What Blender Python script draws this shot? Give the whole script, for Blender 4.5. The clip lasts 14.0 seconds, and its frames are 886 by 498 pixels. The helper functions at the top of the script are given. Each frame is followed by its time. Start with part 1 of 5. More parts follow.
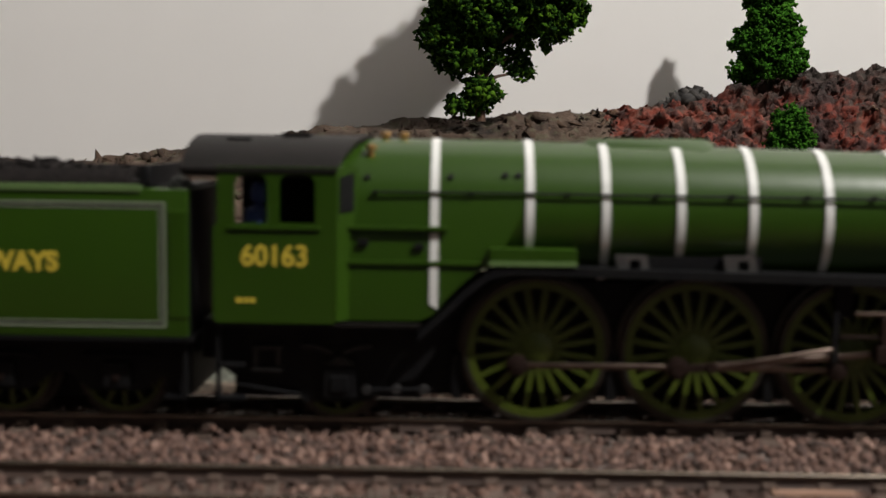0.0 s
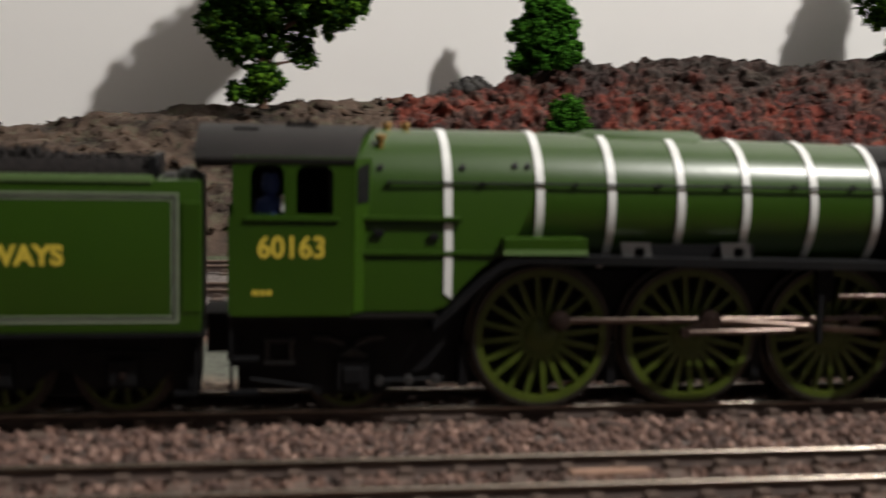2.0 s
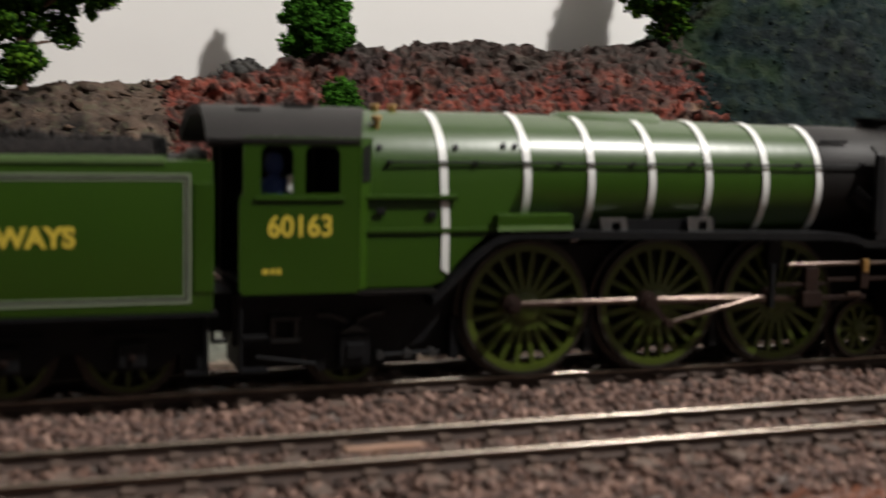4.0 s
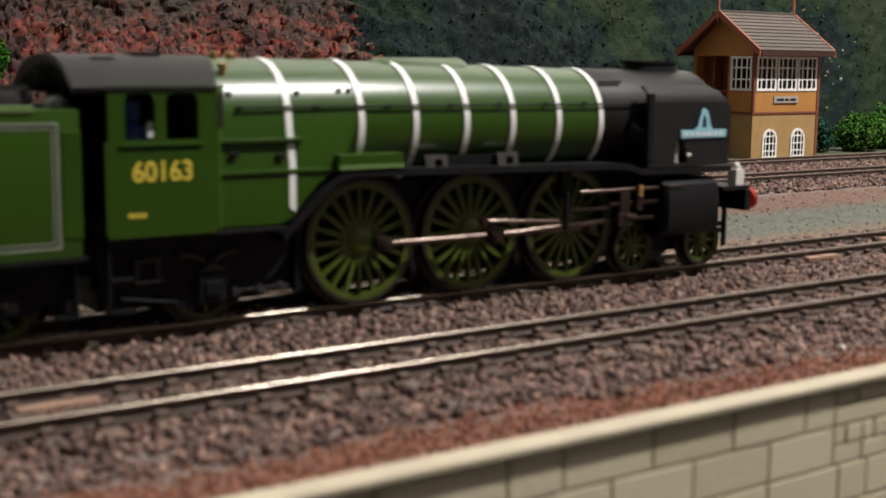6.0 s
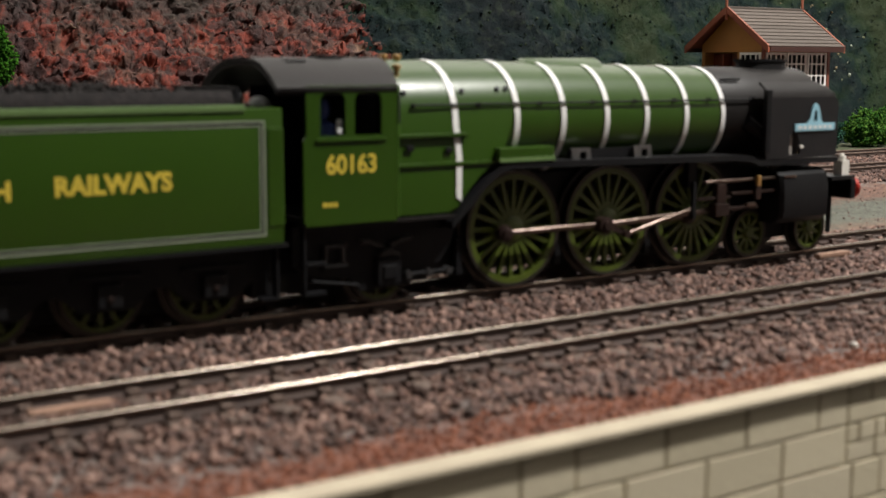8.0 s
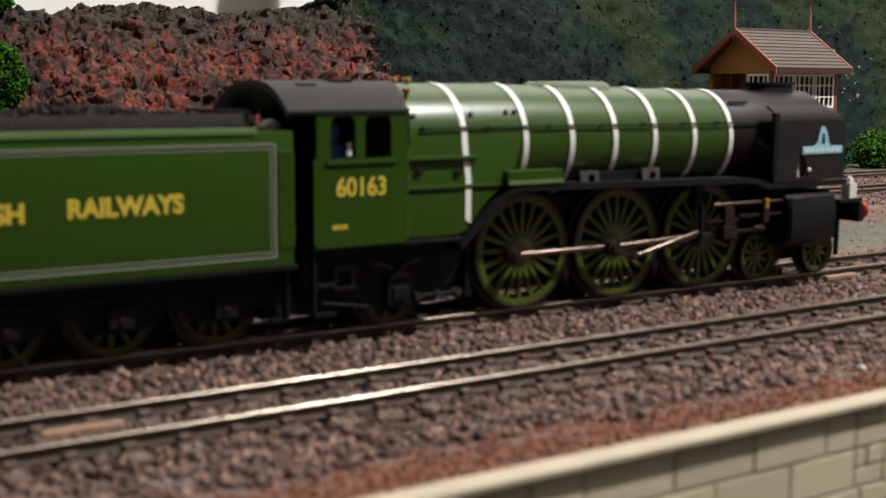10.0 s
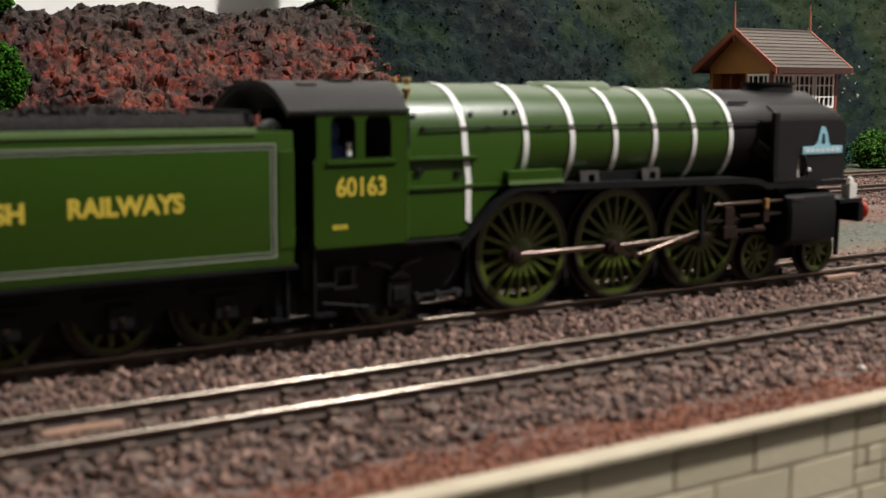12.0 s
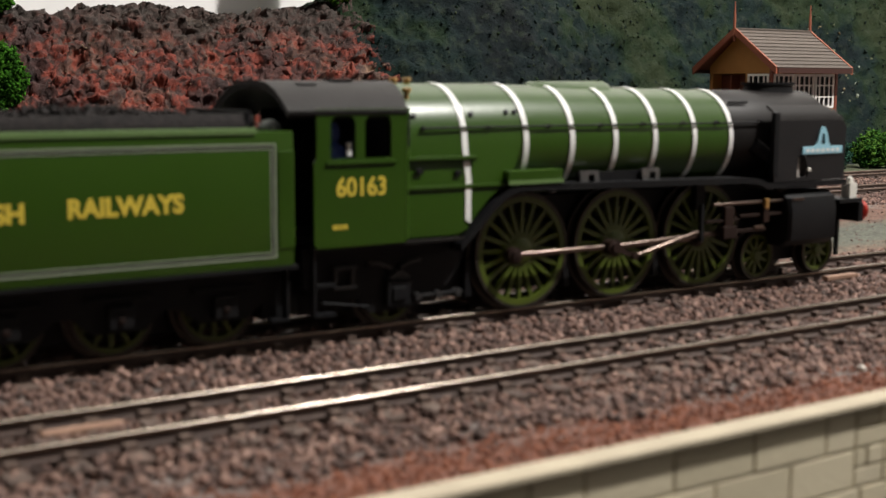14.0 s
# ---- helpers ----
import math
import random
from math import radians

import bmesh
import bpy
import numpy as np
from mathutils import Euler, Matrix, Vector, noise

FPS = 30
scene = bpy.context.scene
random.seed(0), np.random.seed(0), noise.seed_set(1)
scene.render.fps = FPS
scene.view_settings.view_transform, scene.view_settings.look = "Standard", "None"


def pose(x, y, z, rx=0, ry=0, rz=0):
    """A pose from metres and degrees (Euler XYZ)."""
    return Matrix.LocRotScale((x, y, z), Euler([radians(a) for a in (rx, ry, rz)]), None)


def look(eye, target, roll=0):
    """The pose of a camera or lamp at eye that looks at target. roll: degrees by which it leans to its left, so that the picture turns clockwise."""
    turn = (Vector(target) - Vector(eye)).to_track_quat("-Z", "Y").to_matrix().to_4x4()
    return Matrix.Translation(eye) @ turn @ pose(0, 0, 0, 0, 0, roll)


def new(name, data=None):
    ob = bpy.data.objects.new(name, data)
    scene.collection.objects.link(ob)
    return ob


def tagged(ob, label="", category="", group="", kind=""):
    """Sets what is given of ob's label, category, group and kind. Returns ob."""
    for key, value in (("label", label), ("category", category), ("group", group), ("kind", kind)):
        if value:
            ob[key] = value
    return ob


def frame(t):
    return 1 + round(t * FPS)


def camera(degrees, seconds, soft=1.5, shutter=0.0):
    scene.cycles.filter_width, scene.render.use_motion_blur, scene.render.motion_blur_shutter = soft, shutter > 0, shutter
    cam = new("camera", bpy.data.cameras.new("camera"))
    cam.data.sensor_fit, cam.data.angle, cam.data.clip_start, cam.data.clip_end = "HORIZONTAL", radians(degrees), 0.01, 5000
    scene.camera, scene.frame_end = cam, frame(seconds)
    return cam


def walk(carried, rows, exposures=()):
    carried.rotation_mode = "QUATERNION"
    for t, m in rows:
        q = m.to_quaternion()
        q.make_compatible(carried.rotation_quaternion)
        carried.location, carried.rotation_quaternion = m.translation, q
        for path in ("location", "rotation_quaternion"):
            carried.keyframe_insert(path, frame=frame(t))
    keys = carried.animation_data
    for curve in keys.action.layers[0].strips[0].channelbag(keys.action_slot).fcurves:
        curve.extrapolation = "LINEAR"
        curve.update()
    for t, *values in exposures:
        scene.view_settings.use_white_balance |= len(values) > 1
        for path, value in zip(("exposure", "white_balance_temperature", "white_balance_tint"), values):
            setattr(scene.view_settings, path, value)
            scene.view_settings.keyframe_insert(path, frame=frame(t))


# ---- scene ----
# A small railway layout on a table: 1:76 models, so most sizes below are in millimetres (MM).
MM = 0.001
cam = camera(38.61, 14.0, soft=1.45, shutter=0.9)
cam.data.dof.use_dof, cam.data.dof.focus_distance, cam.data.dof.aperture_fstop = True, 0.70, 35.0
# seconds, eye (mm), heading and tilt and lean in degrees
VIEWS = [
    (0, -64.3, -239.8, 52.3, -0.64, -5.15, 0.75),
    (0.5, -65.5, -240.0, 52.1, 0.08, -5.28, 0.67),
    (1, -66.7, -239.6, 52.1, 3.25, -5.44, 0.83),
    (1.5, -67.2, -239.1, 52.1, 6.41, -5.48, 1.12),
    (2, -68.1, -238.2, 52.0, 9.51, -5.50, 1.13),
    (2.2, -68.6, -238.0, 51.9, 10.85, -5.47, 1.13),
    (4.5, -66.1, -235.0, 50.0, 22.86, -6.61, 1.03),
    (5, -68.3, -233.4, 50.1, 27.06, -7.60, 0.85),
    (5.5, -68.0, -235.1, 49.8, 31.34, -8.21, 0.55),
    (6, -69.3, -237.8, 50.6, 35.05, -8.29, 0.60),
    (6.5, -69.6, -238.5, 50.6, 34.79, -7.37, 0.49),
    (7, -69.6, -237.8, 50.6, 34.83, -8.10, 0.60),
    (7.5, -68.7, -237.0, 50.7, 34.82, -8.31, 0.52),
    (8, -69.4, -237.4, 50.8, 34.65, -8.36, 0.13),
    (8.2, -69.4, -237.4, 50.8, 34.50, -7.74, 0.13),
    (8.6, -70.4, -238.3, 51.7, 34.30, -7.51, 0.25),
    (10.5, -70.4, -238.3, 51.7, 34.30, -7.51, 0.25),
    (14, -70.4, -238.3, 51.7, 34.30, -7.51, 0.25),
]


def aim(x, y, z, heading, tilt, lean):
    h, p = radians(heading), radians(tilt)
    way = Vector((math.sin(h) * math.cos(p), math.cos(h) * math.cos(p), math.sin(p)))
    eye = Vector((x, y, z)) * MM
    return look(eye, eye + way, lean)


# the camera darkens its picture a little while the pale wall fills it
walk(cam, [(t, aim(*v)) for t, *v in VIEWS], [(0, -0.42), (2.2, -0.40), (4.5, -0.28), (5.5, -0.15), (6.5, -0.05), (8.2, -0.05), (14, -0.05)])

# ---- world, lamps and exposure ----
world = bpy.data.worlds.new("room_dim")
scene.world = world
world.use_nodes = True
world.node_tree.nodes["Background"].inputs[0].default_value = (0.9, 0.93, 1.0, 1)
world.node_tree.nodes["Background"].inputs[1].default_value = 0.05
lamp_data = bpy.data.lights.new("ceiling_lamp", "POINT")
lamp_data.energy, lamp_data.shadow_soft_size, lamp_data.color = 118.0, 0.022, (1.0, 0.965, 0.92)
lamp = new("ceiling_lamp", lamp_data)
lamp.location = (0.69, -0.45, 1.16)
scene.view_settings.exposure = 0.0


# ---- materials ----
def material(name, colour, rough=0.6, metal=0.0, second=None, size=2.0, amount=0.5, bump=0.0, bump_size=0.6, third=None, third_size=12.0, specular=0.5, low=0.4, high=0.6):
    """Two or three tones mixed by noise of the given feature sizes in mm, with fine relief."""
    m = bpy.data.materials.new(name)
    m.use_nodes = True
    nt, bsdf = m.node_tree, m.node_tree.nodes["Principled BSDF"]
    bsdf.inputs["Roughness"].default_value = rough
    bsdf.inputs["Metallic"].default_value = metal
    bsdf.inputs["Specular IOR Level"].default_value = specular
    bsdf.inputs["Base Color"].default_value = (*colour, 1)
    coord = nt.nodes.new("ShaderNodeTexCoord")

    def grain(size_mm, detail=4.0):
        n = nt.nodes.new("ShaderNodeTexNoise")
        n.inputs["Scale"].default_value = 1000.0 / size_mm
        n.inputs["Detail"].default_value = detail
        nt.links.new(coord.outputs["Object"], n.inputs["Vector"])
        return n.outputs["Fac"]

    def blend(a, b, fac, lo, hi, amt):
        r = nt.nodes.new("ShaderNodeMapRange")
        r.inputs[1].default_value, r.inputs[2].default_value, r.inputs[4].default_value = lo, hi, amt
        nt.links.new(fac, r.inputs[0])
        mix = nt.nodes.new("ShaderNodeMix")
        mix.data_type = "RGBA"
        nt.links.new(r.outputs[0], mix.inputs[0])
        for socket, value in ((mix.inputs[6], a), (mix.inputs[7], b)):
            if isinstance(value, tuple):
                socket.default_value = (*value, 1)
            else:
                nt.links.new(value, socket)
        return mix.outputs[2]

    out = colour
    if second:
        out = blend(out, second, grain(size), low, high, amount)
    if third:
        out = blend(out, third, grain(third_size, 3.0), 0.48, 0.62, 0.9)
    if not isinstance(out, tuple):
        nt.links.new(out, bsdf.inputs["Base Color"])
    if bump:
        b = nt.nodes.new("ShaderNodeBump")
        b.inputs["Strength"].default_value = min(1.0, bump)
        b.inputs["Distance"].default_value = 0.0006 * max(1.0, bump)
        nt.links.new(grain(bump_size, 3.0), b.inputs["Height"])
        nt.links.new(b.outputs[0], bsdf.inputs["Normal"])
    return m


def by_island(m, tones):
    """Vary the tone from stone to stone."""
    nt = m.node_tree
    geo = nt.nodes.new("ShaderNodeNewGeometry")
    ramp = nt.nodes.new("ShaderNodeValToRGB")
    ramp.color_ramp.interpolation = "CONSTANT"
    while len(ramp.color_ramp.elements) < len(tones):
        ramp.color_ramp.elements.new(0.5)
    for i, tone in enumerate(tones):
        ramp.color_ramp.elements[i].position = i / len(tones)
        ramp.color_ramp.elements[i].color = (*tone, 1)
    nt.links.new(geo.outputs["Random Per Island"], ramp.inputs[0])
    nt.links.new(ramp.outputs[0], nt.nodes["Principled BSDF"].inputs["Base Color"])
    return m


def by_object(m, tones):
    nt = m.node_tree
    info = nt.nodes.new("ShaderNodeObjectInfo")
    ramp = nt.nodes.new("ShaderNodeValToRGB")
    while len(ramp.color_ramp.elements) < len(tones):
        ramp.color_ramp.elements.new(0.5)
    for i, tone in enumerate(tones):
        ramp.color_ramp.elements[i].position = i / (len(tones) - 1)
        ramp.color_ramp.elements[i].color = (*tone, 1)
    nt.links.new(info.outputs["Random"], ramp.inputs[0])
    nt.links.new(ramp.outputs[0], nt.nodes["Principled BSDF"].inputs["Base Color"])
    return m


GREEN = material("apple_green_paint", (0.0225, 0.058, 0.002722), 0.30, 0, (0.02, 0.053, 0.002431), 30, 0.8, 0.04, 3.0, specular=0.42)
BLACK = material("satin_black_paint", (0.005, 0.005, 0.006), 0.55, 0, (0.008, 0.008, 0.008), 6, 0.6, 0.05, 1.0, specular=0.18)
SOOT = material("roof_grey_black_paint", (0.00756, 0.00644, 0.005984), 0.5, 0, (0.0108, 0.0091, 0.0085), 8, 0.7, 0.08, 1.0, specular=0.15)
SMOKEBOX = material("smokebox_black_paint", (0.00935, 0.008036, 0.0076), 0.50, 0, (0.01275, 0.01107, 0.0104), 9, 0.6, 0.05, 1.0, specular=0.17)
WHITE = material("white_lining_paint", (0.72, 0.72, 0.70), 0.4, 0, (0.64, 0.64, 0.62), 4, 0.5)
PALE = material("pale_grey_lining", (0.226, 0.2595, 0.1841), 0.5, 0, (0.1841, 0.226, 0.159), 5, 0.5)
LIGHTGREEN = material("pale_green_edge_paint", (0.115, 0.19, 0.065), 0.4, 0, (0.095, 0.165, 0.055), 6, 0.5)
YELLOW = material("yellow_transfer", (0.60, 0.46, 0.05), 0.5, 0, (0.52, 0.39, 0.045), 3, 0.5)
STEEL = material("bright_rod_steel", (0.21, 0.16, 0.135), 0.33, 1.0, (0.12, 0.088, 0.074), 4, 0.6)
BROWNSTEEL = material("dull_bronzed_steel", (0.03, 0.01584, 0.01224), 0.45, 0.5, (0.01875, 0.0108, 0.00864), 4, 0.6)
BRASS = material("brass", (0.60, 0.36, 0.13), 0.35, 0.8, (0.5, 0.3, 0.1), 2, 0.5)
WHEELGREEN = material("green_wheel_paint", (0.05865, 0.08236, 0.00459), 0.45, 0, (0.04399, 0.0646, 0.003825), 3, 0.6, 0.05, 1.0)
TYRE = material("dark_tyre_steel", (0.055, 0.048, 0.04), 0.4, 0.7, (0.04, 0.035, 0.03), 3, 0.5)
# greyer than the black frames: light on the small fittings put into colour
FRAMEGREY = material("lit_frame_grey", (0.030, 0.029, 0.029), 0.5, 0.2, (0.018, 0.017, 0.017), 3, 0.6)
BRACKET = material("dull_grey_metal", (0.30, 0.30, 0.30), 0.38, 1.0, (0.22, 0.22, 0.22), 3, 0.6)
PATCHGREY = material("speckled_grey_paint", (0.209, 0.228, 0.209), 0.6, 0, (0.038, 0.0418, 0.0418), 1.2, 0.9)
RED = material("red_paint", (0.50, 0.035, 0.02), 0.4, 0, (0.40, 0.03, 0.02), 3, 0.5)
PLATEBLUE = material("light_blue_plate", (0.28, 0.52, 0.62), 0.45, 0, (0.24, 0.46, 0.56), 3, 0.5)
FIGBLUE = material("blue_figure_paint", (0.03, 0.06, 0.22), 0.6, 0, (0.02, 0.04, 0.16), 2, 0.6)
COAL = material("coal", (0.0102, 0.0088, 0.00836), 0.75, 0, (0.0221, 0.0176, 0.01672), 1.5, 0.6, 0.6, 0.8, specular=0.15)
LAMPWHITE = material("white_lamp_paint", (0.70, 0.68, 0.62), 0.5, 0, (0.6, 0.58, 0.52), 2, 0.5)
RAIL_TOP = material("worn_rail_head", (0.28, 0.24, 0.20), 0.25, 1.0, (0.23, 0.185, 0.15), 5, 0.7, 0.03, 1.5)
RAIL_DULL = material("dull_rail_head", (0.16, 0.11, 0.085), 0.45, 0.5, (0.10, 0.07, 0.055), 5, 0.7, 0.05, 1.5)
RAIL_SIDE = material("brown_rail_web", (0.052, 0.034, 0.028), 0.65, 0.2, (0.075, 0.048, 0.038), 4, 0.7, 0.1)
SLEEPER = by_object(material("dark_sleeper", (0.04, 0.03, 0.027), 0.8, 0, None, bump=0.3, bump_size=0.5), [(0.062, 0.041, 0.032), (0.10, 0.067, 0.052), (0.082, 0.056, 0.043)])
STONE_TONES = [(0.06118, 0.0326, 0.0247), (0.1131, 0.0634, 0.0485), (0.1715, 0.1012, 0.0782), (0.08343, 0.0484, 0.0391), (0.2503, 0.1549, 0.1215), (0.04264, 0.0246, 0.0187), (0.1298, 0.0766, 0.0612), (0.153, 0.0836, 0.062)]
BALLAST = by_island(material("ballast_granite", (0.2, 0.16, 0.15), 0.85, 0, None, bump=0.3, bump_size=0.5), STONE_TONES)
EARTH_BITS = by_island(material("red_earth_crumbs", (0.232, 0.081, 0.04025), 0.9), [(0.1232, 0.0378, 0.0184), (0.1885, 0.06075, 0.0276), (0.1522, 0.0486, 0.023), (0.232, 0.0837, 0.0414), (0.09425, 0.0351, 0.01955)])
COPING = material("cream_coping_stone", (0.40, 0.345, 0.25), 0.75, 0, (0.34, 0.29, 0.21), 9, 0.7, 0.15, 0.8)
BLOCK = by_object(material("cream_grey_block", (0.432, 0.3996, 0.2916), 0.8, 0, None, bump=0.2, bump_size=1.0), [(0.54, 0.4752, 0.3333), (0.6372, 0.5616, 0.401), (0.5886, 0.5184, 0.375)])
MORTAR = material("olive_mortar", (0.437, 0.391, 0.242), 0.85, 0, (0.368, 0.3277, 0.2035), 3, 0.6, 0.2)
WALLPAINT = material("white_wall_paint", (0.86, 0.84, 0.82), 0.85, 0, (0.83, 0.81, 0.79), 140, 0.8, 0.05, 3.0)
# tones of unseen room surfaces, chosen for the light they bounce
ROOMPAINT = material("room_paint", (0.05, 0.047, 0.046), 0.8, 0, (0.042, 0.04, 0.039), 200, 0.6)
BOUNCEPAINT = material("bounce_wall_paint", (0.28, 0.265, 0.245), 0.8, 0, (0.25, 0.235, 0.22), 200, 0.6)
CARPET = material("room_floor", (0.04, 0.034, 0.03), 0.9, 0, (0.03, 0.026, 0.023), 30, 0.6)
TIMBER = material("baseboard_timber", (0.13, 0.095, 0.06), 0.7, 0, (0.10, 0.07, 0.045), 15, 0.6)
BARK = material("model_bark", (0.10, 0.055, 0.035), 0.85, 0, (0.06, 0.035, 0.025), 3, 0.7, 0.4, 1.0)
LEAF_DARK = by_island(material("dark_green_foliage", (0.02812, 0.0986, 0.02025), 1.0, specular=0.08), [(0.009375, 0.02958, 0.00405), (0.02063, 0.05916, 0.0054), (0.0375, 0.09613, 0.00675), (0.07031, 0.154, 0.0108), (0.015, 0.04437, 0.0054)])
LEAF_MID = by_island(material("bright_green_foliage", (0.03, 0.12, 0.015), 1.0, specular=0.08), [(0.012, 0.045, 0.004), (0.022, 0.082, 0.006), (0.035, 0.125, 0.010), (0.05, 0.155, 0.014)])
LEAF_YELLOW = by_island(material("yellow_green_foliage", (0.06, 0.14, 0.02), 1.0, specular=0.08), [(0.02, 0.07, 0.012), (0.05, 0.13, 0.02), (0.09, 0.19, 0.03)])
LEAF_TEAL = by_island(material("bluish_green_foliage", (0.02, 0.07, 0.05), 1.0, specular=0.08), [(0.010, 0.035, 0.025), (0.02, 0.06, 0.04), (0.03, 0.085, 0.055)])
DARKROCK = material("dark_grey_rock", (0.02147, 0.0198, 0.01847), 0.8, 0, (0.05368, 0.04752, 0.04082), 5, 0.8, 0.8, 2.0)
OCHRE = material("ochre_boarding", (0.42, 0.19, 0.045), 0.65, 0, (0.37, 0.165, 0.04), 8, 0.6, 0.08, 1.5)
OCHRE_STONE = material("buff_lower_storey", (0.36, 0.22, 0.085), 0.75, 0, (0.30, 0.18, 0.07), 6, 0.6, 0.15, 1.5)
MAROON = material("brown_red_woodwork", (0.20, 0.055, 0.030), 0.6, 0, (0.16, 0.045, 0.026), 5, 0.6)
EAVES = material("dark_brown_eaves_paint", (0.04675, 0.0143, 0.00935), 0.6, 0, (0.0385, 0.0121, 0.00825), 5, 0.6)
ORANGE = material("orange_red_bargeboard", (0.29, 0.085, 0.045), 0.6, 0, (0.24, 0.07, 0.036), 5, 0.6)
SLATE = by_object(material("grey_brown_slate", (0.117, 0.0912, 0.074), 0.7, 0, None, bump=0.2), [(0.0663, 0.05168, 0.04144), (0.0975, 0.07752, 0.0629), (0.078, 0.06232, 0.05032)])
WINDOWWHITE = material("white_window_bar", (0.78, 0.76, 0.72), 0.5, 0, (0.7, 0.68, 0.64), 4, 0.5)
DARKGLASS = material("dark_window_glass", (0.012, 0.012, 0.014), 0.12, 0, (0.02, 0.018, 0.018), 8, 0.5)
SIGNGREY = material("grey_signboard", (0.34, 0.31, 0.28), 0.6, 0, (0.28, 0.26, 0.24), 3, 0.5)


# ---- mesh helpers (millimetres in, metres out) ----
def part(name, bm, mat, parent=None, label="", smooth=False):
    for v in bm.verts:
        v.co *= MM
    me = bpy.data.meshes.new(name)
    bmesh.ops.recalc_face_normals(bm, faces=bm.faces)
    bm.to_mesh(me)
    bm.free()
    if smooth:
        me.shade_smooth()
        me.set_sharp_from_angle(angle=radians(35 if smooth is True else smooth))
    me.materials.append(mat)
    ob = new(name, me)
    if parent is not None:
        ob.parent = parent
    if label:
        tagged(ob, label)
    return ob


def thing(name, label, category, x=0, y=0, z=0, group="", kind=""):
    ob = new(name)
    ob.empty_display_size = 0.005
    ob.location = (x * MM, y * MM, z * MM)
    return tagged(ob, label, category, group, kind)


def at(ob, x, y, z):
    ob.location = (x * MM, y * MM, z * MM)
    return ob


def box(bm, x0, x1, y0, y1, z0, z1, bevel=0.0):
    vs = [bm.verts.new((x, y, z)) for x in (x0, x1) for y in (y0, y1) for z in (z0, z1)]
    fs = [bm.faces.new([vs[i] for i in q]) for q in ((0, 1, 3, 2), (4, 6, 7, 5), (0, 4, 5, 1), (2, 3, 7, 6), (0, 2, 6, 4), (1, 5, 7, 3))]
    if bevel:
        bmesh.ops.bevel(bm, geom=list({e for f in fs for e in f.edges}), offset=bevel, segments=2, profile=0.6, affect="EDGES")
    return bm


def bars(*boxes, bevel=0.0):
    bm = bmesh.new()
    for b in boxes:
        box(bm, *b, bevel=bevel)
    return bm


def loft(bm, rings, cap=True, closed=True):
    """Skin a row of equal rings of points."""
    vv = [[bm.verts.new(p) for p in r] for r in rings]
    n = len(rings[0])
    for a, b in zip(vv, vv[1:]):
        for i in range(n if closed else n - 1):
            j = (i + 1) % n
            bm.faces.new((a[i], a[j], b[j], b[i]))
    if cap:
        bm.faces.new(vv[0][::-1])
        bm.faces.new(vv[-1])
    return bm


def rod(bm, p0, p1, r0, r1=None, n=12, cap=True):
    p0, p1 = Vector(p0), Vector(p1)
    r1 = r0 if r1 is None else r1
    w = (p1 - p0).normalized()
    u = w.orthogonal().normalized()
    v = w.cross(u)
    ring = lambda p, r: [p + (u * math.cos(2 * math.pi * i / n) + v * math.sin(2 * math.pi * i / n)) * r for i in range(n)]
    return loft(bm, [ring(p0, r0), ring(p1, r1)], cap)


def turned(bm, profile, axis="y", n=40):
    """A solid turned round an axis: rows of (along, radius)."""
    rings = []
    for a, r in profile:
        ring = []
        for i in range(n):
            c, s = math.cos(2 * math.pi * i / n) * r, math.sin(2 * math.pi * i / n) * r
            ring.append({"x": (a, c, s), "y": (c, a, s), "z": (c, s, a)}[axis])
        rings.append(ring)
    return loft(bm, rings)


def plate(outline, holes, y0, y1, bm=None):
    """An upright plate in x and z between y0 and y1, with openings cut through it."""
    bm = bm or bmesh.new()
    made = []
    for y in (y0, y1):
        edges = []
        for loop in (outline, *holes):
            vs = [bm.verts.new((x, y, z)) for x, z in loop]
            made.append(vs)
            edges += [bm.edges.new((vs[i], vs[(i + 1) % len(vs)])) for i in range(len(vs))]
        bmesh.ops.triangle_fill(bm, use_beauty=True, use_dissolve=False, edges=edges)
    k = len(holes) + 1
    for a, b in zip(made[:k], made[k:]):
        for i in range(len(a)):
            j = (i + 1) % len(a)
            bm.faces.new((a[i], a[j], b[j], b[i]))
    return bm


def rounded(x0, x1, z0, z1, r, rb=None, n=5):
    """A rounded rectangle as a loop of (x, z); rb: radius of its lower corners."""
    rb = r if rb is None else rb
    out = []
    for cx, cz, q, rr in ((x1, z1, 0, r), (x0, z1, 1, r), (x0, z0, 2, rb), (x1, z0, 3, rb)):
        sx, sz = (1 if q in (0, 3) else -1), (1 if q in (0, 1) else -1)
        for i in range(n + 1 if rr > 0.01 else 1):
            a = math.pi / 2 * (q + (i / n if rr > 0.01 else 0.5))
            if rr > 0.01:
                out.append((cx - sx * rr + rr * math.cos(a), cz - sz * rr + rr * math.sin(a)))
            else:
                out.append((cx, cz))
    return out


